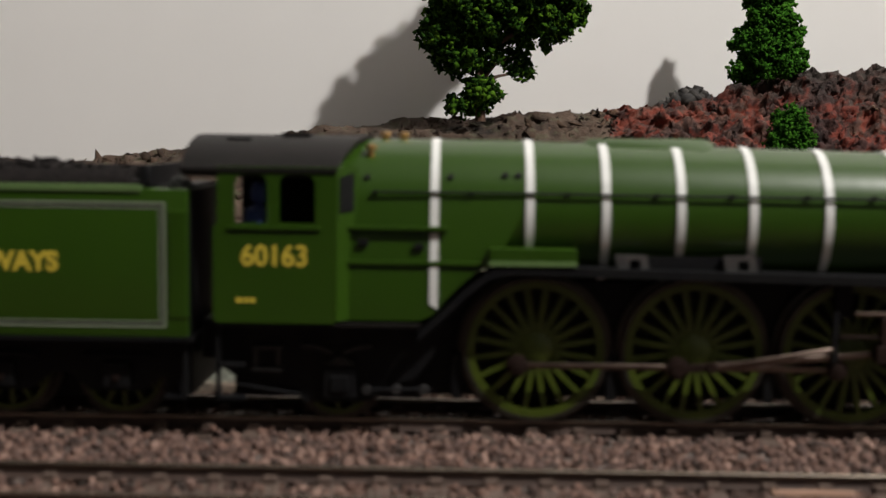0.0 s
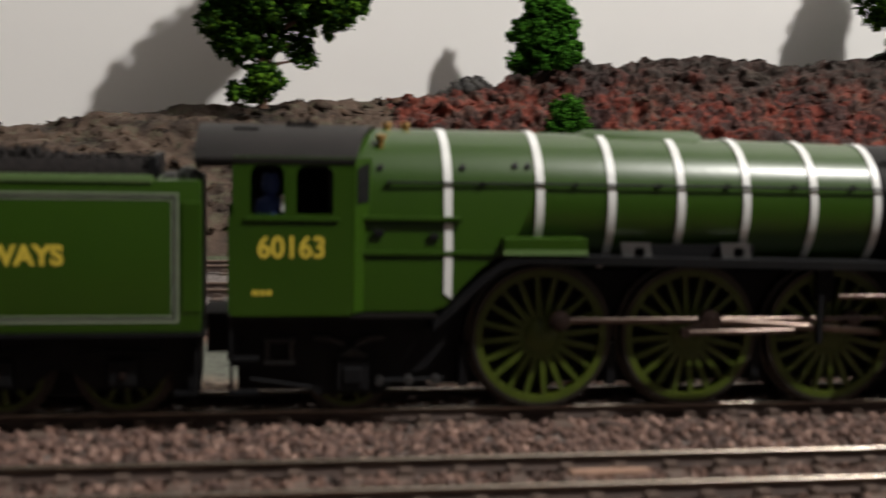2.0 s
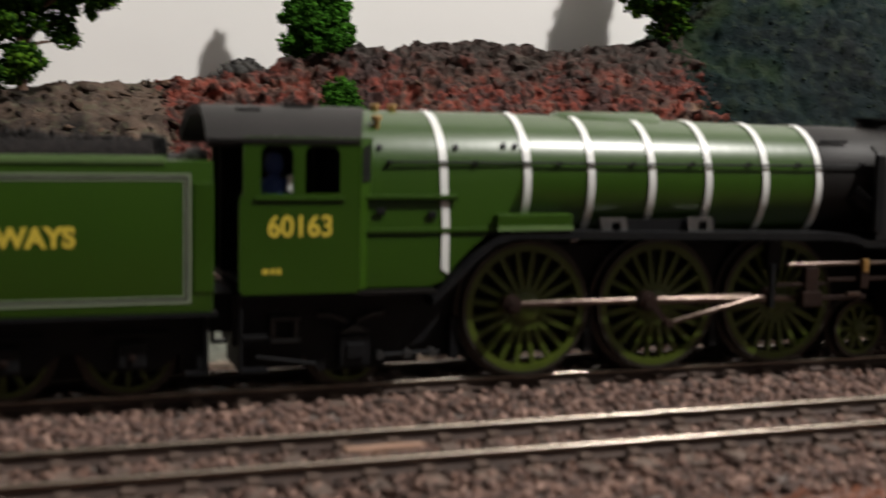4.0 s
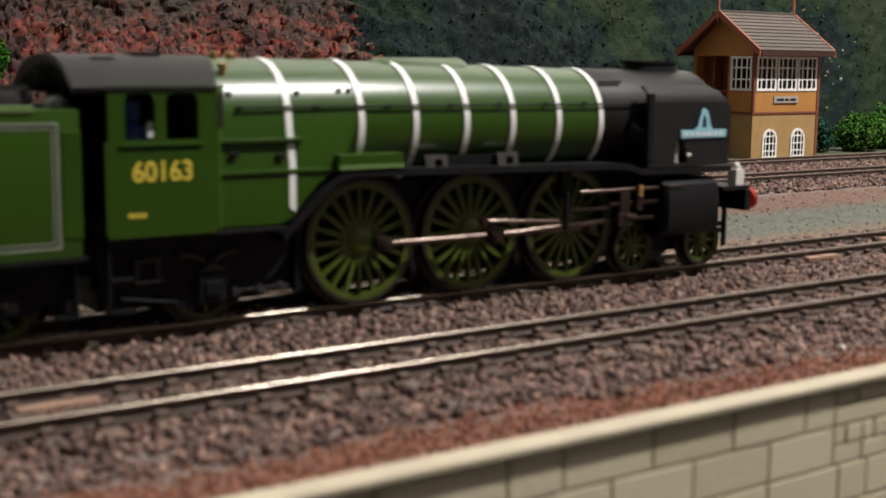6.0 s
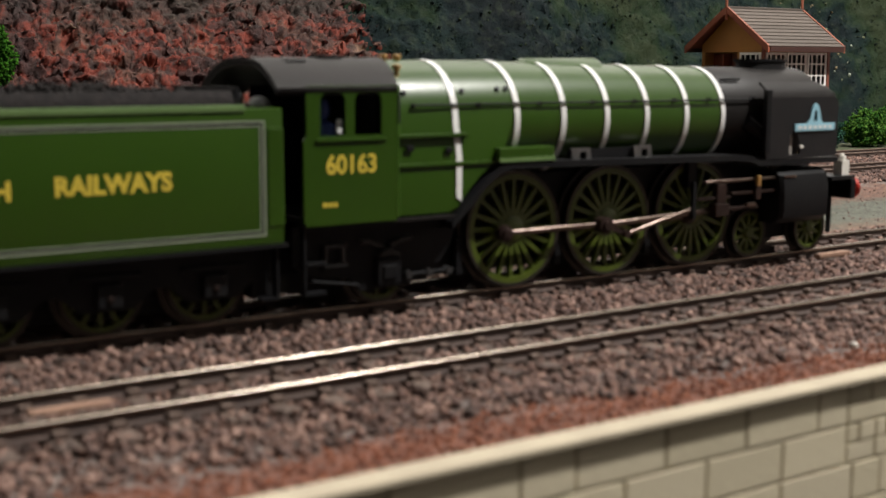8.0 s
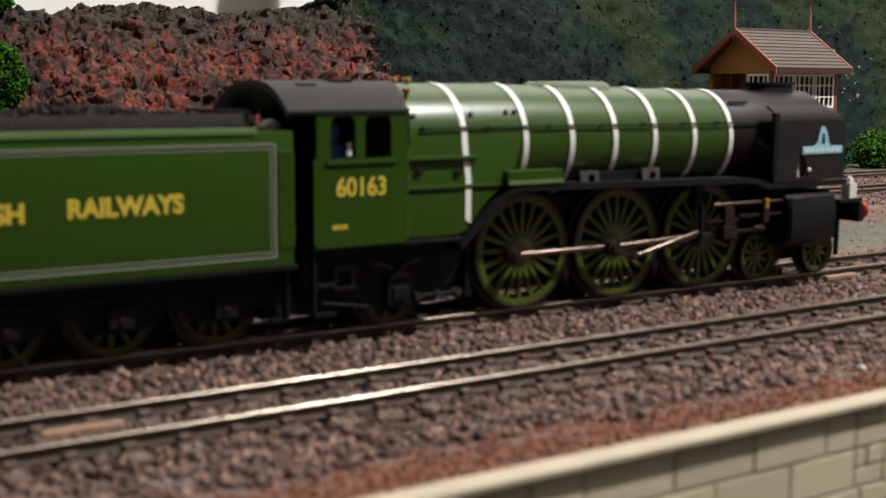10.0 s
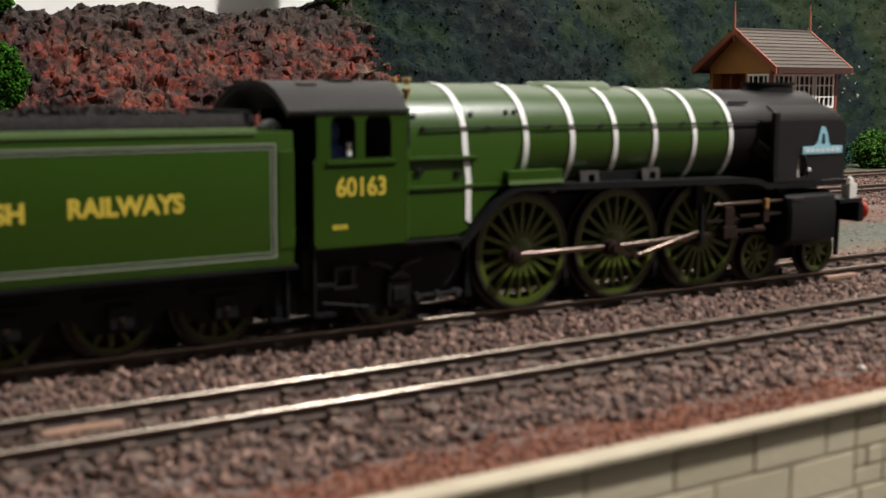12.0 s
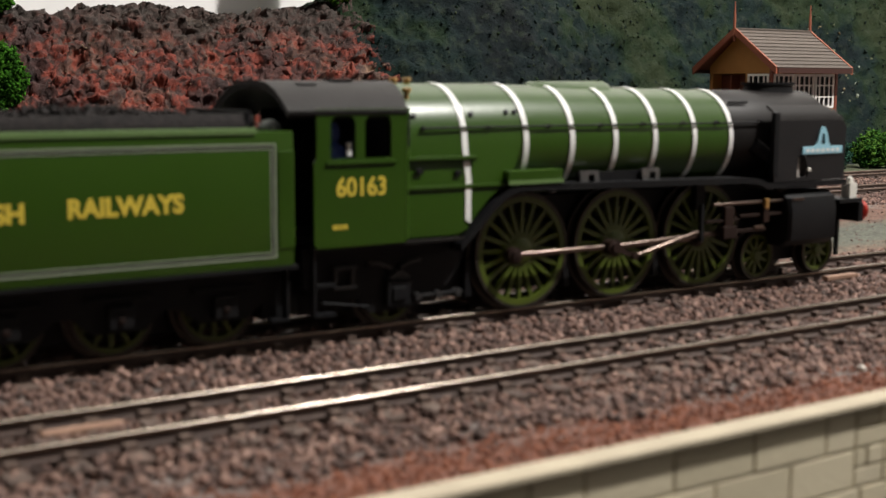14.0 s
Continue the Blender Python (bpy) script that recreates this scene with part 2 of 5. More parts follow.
def lettering(text, x0, x1, z0, z1, y, mat, parent, name="lettering", weight=0.02):
    """Raised letters on a side that faces -y, fitted into a box."""
    cu = bpy.data.curves.new(name, "FONT")
    cu.body, cu.extrude, cu.offset = text, 0.02, weight
    tmp = bpy.data.objects.new(name, cu)
    scene.collection.objects.link(tmp)
    me = bpy.data.meshes.new_from_object(tmp.evaluated_get(bpy.context.evaluated_depsgraph_get()))
    bpy.data.objects.remove(tmp)
    co = np.empty(len(me.vertices) * 3)
    me.vertices.foreach_get("co", co)
    co = co.reshape(-1, 3)
    lo, hi = co.min(0), co.max(0)
    u = (co - lo) / (hi - lo)
    out = np.stack([x0 + u[:, 0] * (x1 - x0), y - 0.08 * u[:, 2], z0 + u[:, 1] * (z1 - z0)], 1) * MM
    me.vertices.foreach_set("co", out.ravel())
    me.update()
    me.materials.clear()
    me.materials.append(mat)
    ob = new(name, me)
    ob.parent = parent
    return ob


STONE_V = np.array([(1, 0, 0), (-1, 0, 0), (0, 1, 0), (0, -1, 0), (0, 0, 1), (0, 0, -1), (.62, .62, .5), (-.62, .55, .55), (.5, -.62, .6), (-.55, -.6, -.5)], float)
STONE_F = [(0, 6, 4), (0, 2, 6), (2, 4, 6), (2, 7, 4), (2, 1, 7), (1, 4, 7), (0, 4, 8), (0, 8, 3), (3, 8, 4), (1, 3, 4), (2, 0, 5), (1, 2, 5), (0, 3, 5), (3, 9, 5), (3, 1, 9), (1, 5, 9)]


def scatter(name, centres, sizes, mat, seed, flat=0.75, parent=None, jitter=0.3, level=0.0):
    """Many small angular pieces in one mesh. centres in mm."""
    rng = np.random.default_rng(seed)
    n = len(centres)
    q = rng.normal(size=(n, 4))
    q[:, 1:3] *= 1.0 - level
    q /= np.linalg.norm(q, axis=1)[:, None]
    w, x, y, z = q.T
    rot = np.stack([1 - 2 * (y * y + z * z), 2 * (x * y - z * w), 2 * (x * z + y * w), 2 * (x * y + z * w), 1 - 2 * (x * x + z * z), 2 * (y * z - x * w), 2 * (x * z - y * w), 2 * (y * z + x * w), 1 - 2 * (x * x + y * y)], 1).reshape(n, 3, 3)
    v = STONE_V[None] * (1 + jitter * rng.normal(size=(n, len(STONE_V), 1))) * np.array([1, 0.85, flat])
    v = np.einsum("nij,nkj->nki", rot, v) * np.asarray(sizes)[:, None, None] + np.asarray(centres)[:, None, :]
    f = (np.array(STONE_F)[None] + (np.arange(n) * len(STONE_V))[:, None, None]).reshape(-1, 3)
    me = bpy.data.meshes.new(name)
    me.vertices.add(n * len(STONE_V))
    me.vertices.foreach_set("co", (v * MM).ravel())
    me.loops.add(len(f) * 3)
    me.loops.foreach_set("vertex_index", f.ravel().astype(np.int32))
    me.polygons.add(len(f))
    me.polygons.foreach_set("loop_start", np.arange(0, len(f) * 3, 3, dtype=np.int32))
    me.update(calc_edges=True)
    me.materials.append(mat)
    ob = new(name, me)
    if parent is not None:
        ob.parent = parent
    return ob


def sheet(name, xs, ys, height, mat, smooth=False):
    """A ground sheet over a grid, height(x, y) gives the point in mm."""
    nx, ny = len(xs), len(ys)
    co = np.array([height(x, y) for y in ys for x in xs], float) * MM
    i = np.arange(nx * ny).reshape(ny, nx)
    f = np.stack([i[:-1, :-1], i[:-1, 1:], i[1:, 1:], i[1:, :-1]], -1).reshape(-1, 4)
    me = bpy.data.meshes.new(name)
    me.vertices.add(nx * ny)
    me.vertices.foreach_set("co", co.ravel())
    me.loops.add(len(f) * 4)
    me.loops.foreach_set("vertex_index", f.ravel().astype(np.int32))
    me.polygons.add(len(f))
    me.polygons.foreach_set("loop_start", np.arange(0, len(f) * 4, 4, dtype=np.int32))
    me.update(calc_edges=True)
    if smooth:
        me.shade_smooth()
    me.materials.append(mat)
    return new(name, me)


# ---- the room and the table ----
CEILPAINT = material("ceiling_paint", (0.25, 0.245, 0.24), 0.85, 0, (0.23, 0.225, 0.22), 200, 0.6)
def setting(name, bm, mat, label, category):
    return tagged(part(name, bm, mat), label, category, kind="structure")


setting("wall_north", bars((-1700, 1700, 452, 520, -900, 1550)), WALLPAINT, "plain white painted wall behind the layout", "wall")
# unseen surfaces closing the room: pale east wall reflects, dark others hold back fill
setting("wall_south", bars((-1700, 1700, -2080, -2000, -900, 1550)), ROOMPAINT, "plain unseen room wall, dark to hold back bounce", "wall")
setting("wall_east", bars((1700, 1780, -2080, 520, -900, 1550)), BOUNCEPAINT, "plain unseen room wall, cream to bounce light", "wall")
setting("wall_west", bars((-1780, -1700, -2080, 520, -900, 1550)), ROOMPAINT, "plain painted room wall", "wall")
setting("ceiling", bars((-1780, 1780, -2080, 520, 1550, 1600)), CEILPAINT, "plain grey ceiling", "ceiling")
setting("floor", bars((-1780, 1780, -2080, 520, -960, -900)), CARPET, "dull brown room floor", "floor")
setting("baseboard", bars((-1650, 1650, -128, 451, -62, -48)), TIMBER, "timber baseboard under the model railway", "baseboard")



def ground_material():
    """Loose scenic ground: earth, grey path and grit in strips along the tracks."""
    m = bpy.data.materials.new("scenic_ground")
    m.use_nodes = True
    nt, bsdf = m.node_tree, m.node_tree.nodes["Principled BSDF"]
    bsdf.inputs["Roughness"].default_value = 0.9
    coord = nt.nodes.new("ShaderNodeTexCoord")
    split = nt.nodes.new("ShaderNodeSeparateXYZ")
    nt.links.new(coord.outputs["Object"], split.inputs[0])
    wob = nt.nodes.new("ShaderNodeTexNoise")
    wob.inputs["Scale"].default_value = 70
    wob.inputs["Detail"].default_value = 5
    nt.links.new(coord.outputs["Object"], wob.inputs["Vector"])
    mad = nt.nodes.new("ShaderNodeMath")
    mad.operation = "MULTIPLY_ADD"
    mad.inputs[1].default_value = 0.03
    nt.links.new(wob.outputs["Fac"], mad.inputs[0])
    nt.links.new(split.outputs[1], mad.inputs[2])
    rng = nt.nodes.new("ShaderNodeMapRange")
    rng.inputs[1].default_value, rng.inputs[2].default_value = -0.150 + 0.015, 0.350 + 0.015
    nt.links.new(mad.outputs[0], rng.inputs[0])
    ramp = nt.nodes.new("ShaderNodeValToRGB")
    stops = [(-150, (0.15, 0.055, 0.032)), (-92, (0.13, 0.05, 0.03)), (-84, (0.115, 0.09, 0.08)), (14, (0.115, 0.09, 0.08)),
             (20, (0.145, 0.080, 0.048)), (34, (0.115, 0.084, 0.060)), (42, (0.080, 0.084, 0.064)), (78, (0.074, 0.078, 0.060)), (90, (0.110, 0.058, 0.040)),
             (118, (0.120, 0.062, 0.043)), (130, (0.13, 0.11, 0.10)), (262, (0.12, 0.10, 0.09)), (272, (0.06, 0.07, 0.035))]
    while len(ramp.color_ramp.elements) < len(stops):
        ramp.color_ramp.elements.new(0.5)
    for e, (y, c) in zip(ramp.color_ramp.elements, stops):
        e.position, e.color = (y + 150) / 500, (*c, 1)
    nt.links.new(rng.outputs[0], ramp.inputs[0])
    fine = nt.nodes.new("ShaderNodeTexNoise")
    fine.inputs["Scale"].default_value = 600
    fine.inputs["Detail"].default_value = 6
    nt.links.new(coord.outputs["Object"], fine.inputs["Vector"])
    tone = nt.nodes.new("ShaderNodeMapRange")
    tone.inputs[1].default_value, tone.inputs[2].default_value, tone.inputs[3].default_value, tone.inputs[4].default_value = 0.35, 0.65, 0.45, 1.5
    nt.links.new(fine.outputs["Fac"], tone.inputs[0])
    mix = nt.nodes.new("ShaderNodeVectorMath")
    mix.operation = "SCALE"
    nt.links.new(ramp.outputs[0], mix.inputs[0])
    nt.links.new(tone.outputs[0], mix.inputs["Scale"])
    nt.links.new(mix.outputs[0], bsdf.inputs["Base Color"])
    b = nt.nodes.new("ShaderNodeBump")
    b.inputs["Strength"].default_value, b.inputs["Distance"].default_value = 1.0, 0.0008
    nt.links.new(fine.outputs["Fac"], b.inputs["Height"])
    nt.links.new(b.outputs[0], bsdf.inputs["Normal"])
    return m


def ground_height(x, y):
    z = -3.4 + 0.5 * noise.noise((x * 0.08, y * 0.08, 3.0)) + 0.35 * noise.noise((x * 0.3, y * 0.3, 7.0))
    if y < -88:
        z += (-88 - y) * 0.17
    for c in (-54.5, 0):
        if abs(y - c) < 24:
            z = max(z, -3.7) * 0.3 - 3.4 * 0.7
    return x, y, z


ground = sheet("ground", np.arange(-420, 860.1, 3.2), np.arange(-114.2, 330.1, 3.2), ground_height, ground_material(), True)
tagged(ground, "sandy red earth and grey grit ground of the layout", "ground", kind="structure")
setting("ground_base", bars((-1650, 1650, -113, 451.5, -48, -5.6)), TIMBER, "plain scenic base below the ground", "ground")


# ---- ballast ----
def strewn(seed, n, x0, x1, y0, y1, size0, size1, lift=0.0, keep=None):
    rng = np.random.default_rng(seed)
    p = np.stack([rng.uniform(x0, x1, n), rng.uniform(y0, y1, n)], 1)
    if keep is not None:
        p = p[[keep(x, y) for x, y in p]]
    s = rng.uniform(0, 1, len(p)) ** 1.6 * (size1 - size0) + size0
    z = np.array([ground_height(x, y)[2] for x, y in p]) + lift + rng.uniform(-0.35, 0.45, len(p)) * s
    return np.column_stack([p, z]), s


RAILS_Y = (-8.25, 8.25, -46.3, -62.8)


def clear_of_rails(x, y):
    if any(abs(y - r) < 1.6 for r in RAILS_Y):
        return False
    edge = -85 + 4.5 * noise.noise((x * 0.05, 1.0, 2.0)) + 3 * noise.noise((x * 0.2, 5.0, 2.0))
    if y < edge:
        return False
    for c in (0.0, -54.5):
        if abs(y - c) < 15.5 and ((x / 8.6) % 1.0) < 0.40:
            return random.random() < (0.97 if c < -1 else 0.8)
    return True


c1, s1 = strewn(11, 66000, -260, 420, -91, 24, 0.45, 1.30, 0.2, clear_of_rails)
tagged(scatter("ballast", c1, s1, BALLAST, 12), "brownish grey granite ballast chips between the tracks", "ballast", kind="stuff")


def between_rails(x, y):
    return not any(abs(y - r) < 1.5 for r in RAILS_Y)


c1b, s1b = strewn(13, 9000, -260, 420, -71, -38, 0.40, 0.95, 1.25, between_rails)
tagged(scatter("track_ballast", c1b, s1b, BALLAST, 14), "brownish grey ballast chips spilled over the sleepers", "ballast", kind="stuff")
c2, s2 = strewn(21, 15000, -200, 320, -113.5, -82, 0.22, 0.62, 0.05)
tagged(scatter("earth_crumbs", c2, s2, EARTH_BITS, 22), "reddish brown earth crumbs along the wall", "earth", kind="stuff")


def rear_clear(x, y):
    return not any(abs(y - r) < 2 for r in (163.75, 180.25, 231.75, 248.25))


c3, s3 = strewn(31, 30000, 150, 860, 128, 262, 0.8, 1.7, 0.2, rear_clear)
tagged(scatter("rear_ballast", c3, s3, BALLAST, 32), "pale grey ballast round the rear tracks", "ballast", kind="stuff")
c4, s4 = strewn(41, 1800, 150, 600, 15, 128, 0.25, 0.6, 0.0)
tagged(scatter("path_grit", c4, s4, BALLAST, 42), "scattered brownish grit on the path", "grit", kind="stuff")


# ---- tracks ----
def rail_mesh(x0, x1, name):
    prof = [(-0.25, -0.5), (0.25, -0.5), (0.25, -2.0), (0.95, -2.3), (0.95, -2.6), (-0.95, -2.6), (-0.95, -2.3), (-0.25, -2.0)]
    return loft(bmesh.new(), [[(x, y, z) for y, z in prof] for x in (x0, x1)])


def head_mesh(x0, x1):
    prof = [(0.55 * math.sin(radians(a)), 0.34 * math.cos(radians(a)) - 0.34) for a in range(-90, 91, 15)]
    prof += [(0.55, -0.75), (-0.55, -0.75)]
    return loft(bmesh.new(), [[(x, y, z) for y, z in prof] for x in (x0, x1)])


def track(y, z, x0, x1, label, pitch=8.6, phase=0.0, head=RAIL_TOP):
    t = thing("railway_track", label, "track", (x0 + x1) / 2, y, z - 4.0, group="model railway tracks")
    lift = 4.0
    mid = (x0 + x1) / 2
    for side in (-8.25, 8.25):
        r = part("rail", rail_mesh(x0 - mid, x1 - mid, "rail"), RAIL_SIDE, t)
        at(r, 0, side, lift)
        part("rail_head", head_mesh(x0 - mid, x1 - mid), head, r, "worn rail head", True)
    first = part("sleeper", bars((-1.7, 1.7, -15.2, 15.2, -1.5, 0), bevel=0.15), SLEEPER, t)
    k0, k1 = math.ceil((x0 - phase) / pitch), math.floor((x1 - phase) / pitch)
    chairs = bmesh.new()
    for k in range(k0, k1 + 1):
        x = k * pitch + phase + 1.72 - mid
        if k == k0:
            s = first
        else:
            s = new("sleeper", first.data)
            s.parent = t
        at(s, x, random.uniform(-0.3, 0.3), lift - 2.6)
        for side in (-8.25, 8.25):
            box(chairs, x - 1.0, x + 1.0, side - 2.2, side - 0.5, lift - 2.7, lift - 1.5)
            box(chairs, x - 1.0, x + 1.0, side + 0.5, side + 2.2, lift - 2.7, lift - 1.5)
    tagged(part("rail_chair", chairs, SLEEPER, t), kind="stuff")
    return t


track(0, 0, -420, 700, "dark sleepered model track under the locomotive")
near_track = track(-54.5, 0.6, -420, 700, "dark sleepered model track beside the stone wall")
track(172, 0, -420, 860, "rear model track before the signal box", phase=3, head=RAIL_DULL)
track(240, 0, -420, 860, "rear model track beside the signal box", phase=5, head=RAIL_DULL)


TAN = material("tan_timber", (0.288, 0.1715, 0.1155), 0.75, 0, (0.2304, 0.133, 0.091), 4, 0.6, 0.2, 1.0)


def tan_strip(x, y, z, length=9.0, width=2.2):
    b = part("timber_strip", bars((-length / 2, length / 2, -width / 2, width / 2, -0.6, 0.6), bevel=0.25), TAN)
    at(b, x, y, z)
    return tagged(b, "small tan timber strip lying beside the rail", "timber strip", group="timber strips")


tan_strip(-9, -49.3, -2.0, 13)
tan_strip(219, -11.5, -1.8, 13)
tan_strip(276, 5.0, -2.2, 16)
pebble = scatter("pebble", np.array([(0.0, 0.0, 0.0)]), np.array([0.9]), LAMPWHITE, 5, 0.9, jitter=0.1)
at(pebble, 131, -86.5, -2.6)
tagged(pebble, "small white pebble on the red earth", "pebble")


# ---- stone wall along the front edge ----
stone_wall = thing("stone_wall", "cream block retaining wall with a pale coping", "wall", 60, -117, -48, kind="structure")
part("core", bars((-700, 800, 0.4, 3.2, 0, 50.2)), MORTAR, stone_wall)
at(stone_wall.children[0], -60, 0, 0)
cop = part("coping", bars((-700, 800, -1.2, 3.4, 49.9, 51.0), bevel=0.35), COPING, stone_wall, "pale cream coping stones")
at(cop, -60, 0, 0)
FIRST_JOINTS = (-24.0, -9.0, 6.0, 25.6, 34.8, 51.0, 67.0, 82.8, 89.8)
SECOND_JOINTS = (-16.0, 1.0, 15.0, 29.0, 43.5, 59.0, 75.0, 89.8)
rng_w = random.Random(4)
far_blocks = bmesh.new()
block_shapes = {}
COURSE = 6.3


def lay_block(x0, x1, z0, z1):
    w, h = round(x1 - x0, 1), round(z1 - z0, 2)
    if (w, h) not in block_shapes:
        b = part("block", bars((0.25, w - 0.25, -0.2, 1.0, 0.25 - h, -0.25), bevel=0.12), BLOCK, stone_wall)
        block_shapes[w, h] = b.data
    else:
        b = new("block", block_shapes[w, h])
        b.parent = stone_wall
    at(b, x0 - 60, rng_w.uniform(-0.06, 0.06), z1)


for row in range(6):
    z1 = 49.9 - row * COURSE
    start = FIRST_JOINTS if row == 0 else SECOND_JOINTS if row == 1 else (rng_w.uniform(-26, -14),)
    edges = list(start)
    while edges[-1] < 220:
        edges.append(edges[-1] + rng_w.choice((7.0, 13.5, 14.5, 15.5, 16.5)))
    for x0, x1 in zip(edges, edges[1:]):
        small = row < 2 and 89 < x0 < 106 or rng_w.random() < 0.06
        if small:
            mid_x = x0 + (x1 - x0) * 0.42
            lay_block(x0, mid_x, z1 - COURSE / 2, z1)
            lay_block(mid_x, x1, z1 - COURSE / 2, z1)
            lay_block(x0, x1, z1 - COURSE, z1 - COURSE / 2)
        else:
            lay_block(x0, x1, z1 - COURSE, z1)
    for lo, hi in ((-300, edges[0]), (edges[-1], 420)):
        x = lo
        while x < hi - 5:
            w = min(15.0, hi - x)
            box(far_blocks, x + 0.25 - 60, x + w - 0.25 - 60, -0.2, 1.0, z1 - COURSE + 0.25, z1 - 0.25)
            x += w
tagged(part("far_blocks", far_blocks, COPING, stone_wall), kind="stuff")


# ---- rocky bank and green hillside ----
CREST = [(-460, 36), (-300, 37), (-250, 37), (-208, 42), (-135, 54), (-96, 60), (-40, 62), (10, 65), (50, 70), (70, 77), (95, 83), (136, 87), (164, 90), (210, 87), (262, 90), (284, 96), (306, 108), (340, 135), (420, 165), (860, 185)]


def crest(x):
    return float(np.interp(x, [c[0] for c in CREST], [c[1] for c in CREST]))


def crag(x, y, z, size, seed):
    p = Vector((x / size, y / size, z / (size * 0.45)))
    return noise.ridged_multi_fractal(p + Vector((seed, 0, 0)), 0.9, 2.1, 4, 1.0, 2.0) - 1.1


def hill(x, y, rough):
    back = min(1.0, max(0.0, (x - 380) / 90.0))
    foot, top = 292.0 + 50 * back, 388.0 + 46 * back
    u = min(max((y - foot) / (top - foot), 0.0), 1.0)
    c = crest(x)
    z = -5 + (c + 5) * (u ** 0.8)
    if y > top:
        z = c - (y - top) * 0.12 + (0.5 if x < 280 else 1.2) * max(0, x - 270) * 0.02 * (y - top) * 0.05
    fade = min(1.0, u * 5 + 0.1)
    g = crag(x, y, z, 15.0, 2.0) * 2.2 + crag(x, y, z, 36.0, 9.0) * 3.8
    p = Vector((x, y * 0.8, z))
    n = noise.noise_vector(p / 5.0) * 1.5 + noise.noise_vector(p / 2.0) * 0.9 + noise.noise_vector(p / 1.1) * 0.45
    # crusty crumbs with deep cracks between them, in two sizes
    big, small = noise.voronoi(Vector((p.x / 9.0, p.y / 8.0, p.z / 4.5)) + n * 0.16)[0], noise.voronoi(Vector((p.x / 3.6, p.y / 3.0, p.z / 2.0)) + n * 0.16)[0]
    crumb = 0.4 if x < 4 else 0.45 if x > 292 else 1.0
    g += crumb * (1.9 * min(big[1] - big[0], 0.38) / 0.38 + 1.5 * min(small[1] - small[0], 0.35) / 0.35 - 1.8)
    step = noise.noise(Vector((x / 11.0, y / 30.0, z / 3.4)))
    k = rough * fade
    return x + n.x * k * 1.2, y - (g * 0.75 + step * 2.2) * k + n.y * k, z + g * 0.62 * k + n.z * k


def paint(name, stops, big, extra, extra_amount, bump=1.0, top=None, gloss=0.28):
    """Scenic paint dabbed on plaster rock: several tones by noise, and a darker wash above a height."""
    m = bpy.data.materials.new(name)
    m.use_nodes = True
    nt, bsdf = m.node_tree, m.node_tree.nodes["Principled BSDF"]
    bsdf.inputs["Roughness"].default_value = 0.75
    bsdf.inputs["Specular IOR Level"].default_value = gloss
    coord = nt.nodes.new("ShaderNodeTexCoord")

    def grain(size_mm, detail, rough=0.6):
        n = nt.nodes.new("ShaderNodeTexNoise")
        n.inputs["Scale"].default_value, n.inputs["Detail"].default_value, n.inputs["Roughness"].default_value = 1000 / size_mm, detail, rough
        nt.links.new(coord.outputs["Object"], n.inputs["Vector"])
        return n.outputs["Fac"]

    ramp = nt.nodes.new("ShaderNodeValToRGB")
    while len(ramp.color_ramp.elements) < len(stops):
        ramp.color_ramp.elements.new(0.5)
    for e, (q, c) in zip(ramp.color_ramp.elements, stops):
        e.position, e.color = q, (*c, 1)
    nt.links.new(grain(big, 6, 0.56), ramp.inputs[0])
    out = ramp.outputs[0]

    def lay(colour, fac):
        mix = nt.nodes.new("ShaderNodeMix")
        mix.data_type = "RGBA"
        nt.links.new(fac, mix.inputs[0])
        nt.links.new(out, mix.inputs[6])
        mix.inputs[7].default_value = (*colour, 1)
        return mix.outputs[2]

    def span(fac, lo, hi, amount):
        r = nt.nodes.new("ShaderNodeMapRange")
        r.inputs[1].default_value, r.inputs[2].default_value, r.inputs[4].default_value = lo, hi, amount
        nt.links.new(fac, r.inputs[0])
        return r.outputs[0]

    out = lay(extra, span(grain(6.0, 5), 0.52, 0.62, extra_amount))
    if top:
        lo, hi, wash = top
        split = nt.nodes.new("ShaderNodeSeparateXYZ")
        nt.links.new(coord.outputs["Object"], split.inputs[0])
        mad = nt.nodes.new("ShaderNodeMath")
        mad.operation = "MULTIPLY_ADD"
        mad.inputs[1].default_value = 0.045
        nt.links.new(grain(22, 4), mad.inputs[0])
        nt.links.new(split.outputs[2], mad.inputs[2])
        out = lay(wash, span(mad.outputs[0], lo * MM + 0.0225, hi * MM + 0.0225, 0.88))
    nt.links.new(out, bsdf.inputs["Base Color"])
    b = nt.nodes.new("ShaderNodeBump")
    b.inputs["Strength"].default_value, b.inputs["Distance"].default_value = bump, 0.0012
    nt.links.new(grain(2.2, 5), b.inputs["Height"])
    nt.links.new(b.outputs[0], bsdf.inputs["Normal"])
    return m


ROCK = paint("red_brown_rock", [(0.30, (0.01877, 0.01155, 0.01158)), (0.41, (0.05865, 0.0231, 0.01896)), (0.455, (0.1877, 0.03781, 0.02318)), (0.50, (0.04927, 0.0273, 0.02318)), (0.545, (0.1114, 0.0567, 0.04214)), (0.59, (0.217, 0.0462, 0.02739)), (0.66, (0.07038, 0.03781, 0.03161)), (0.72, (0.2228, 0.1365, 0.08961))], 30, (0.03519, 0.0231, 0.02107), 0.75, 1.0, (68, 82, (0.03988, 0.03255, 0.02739)))
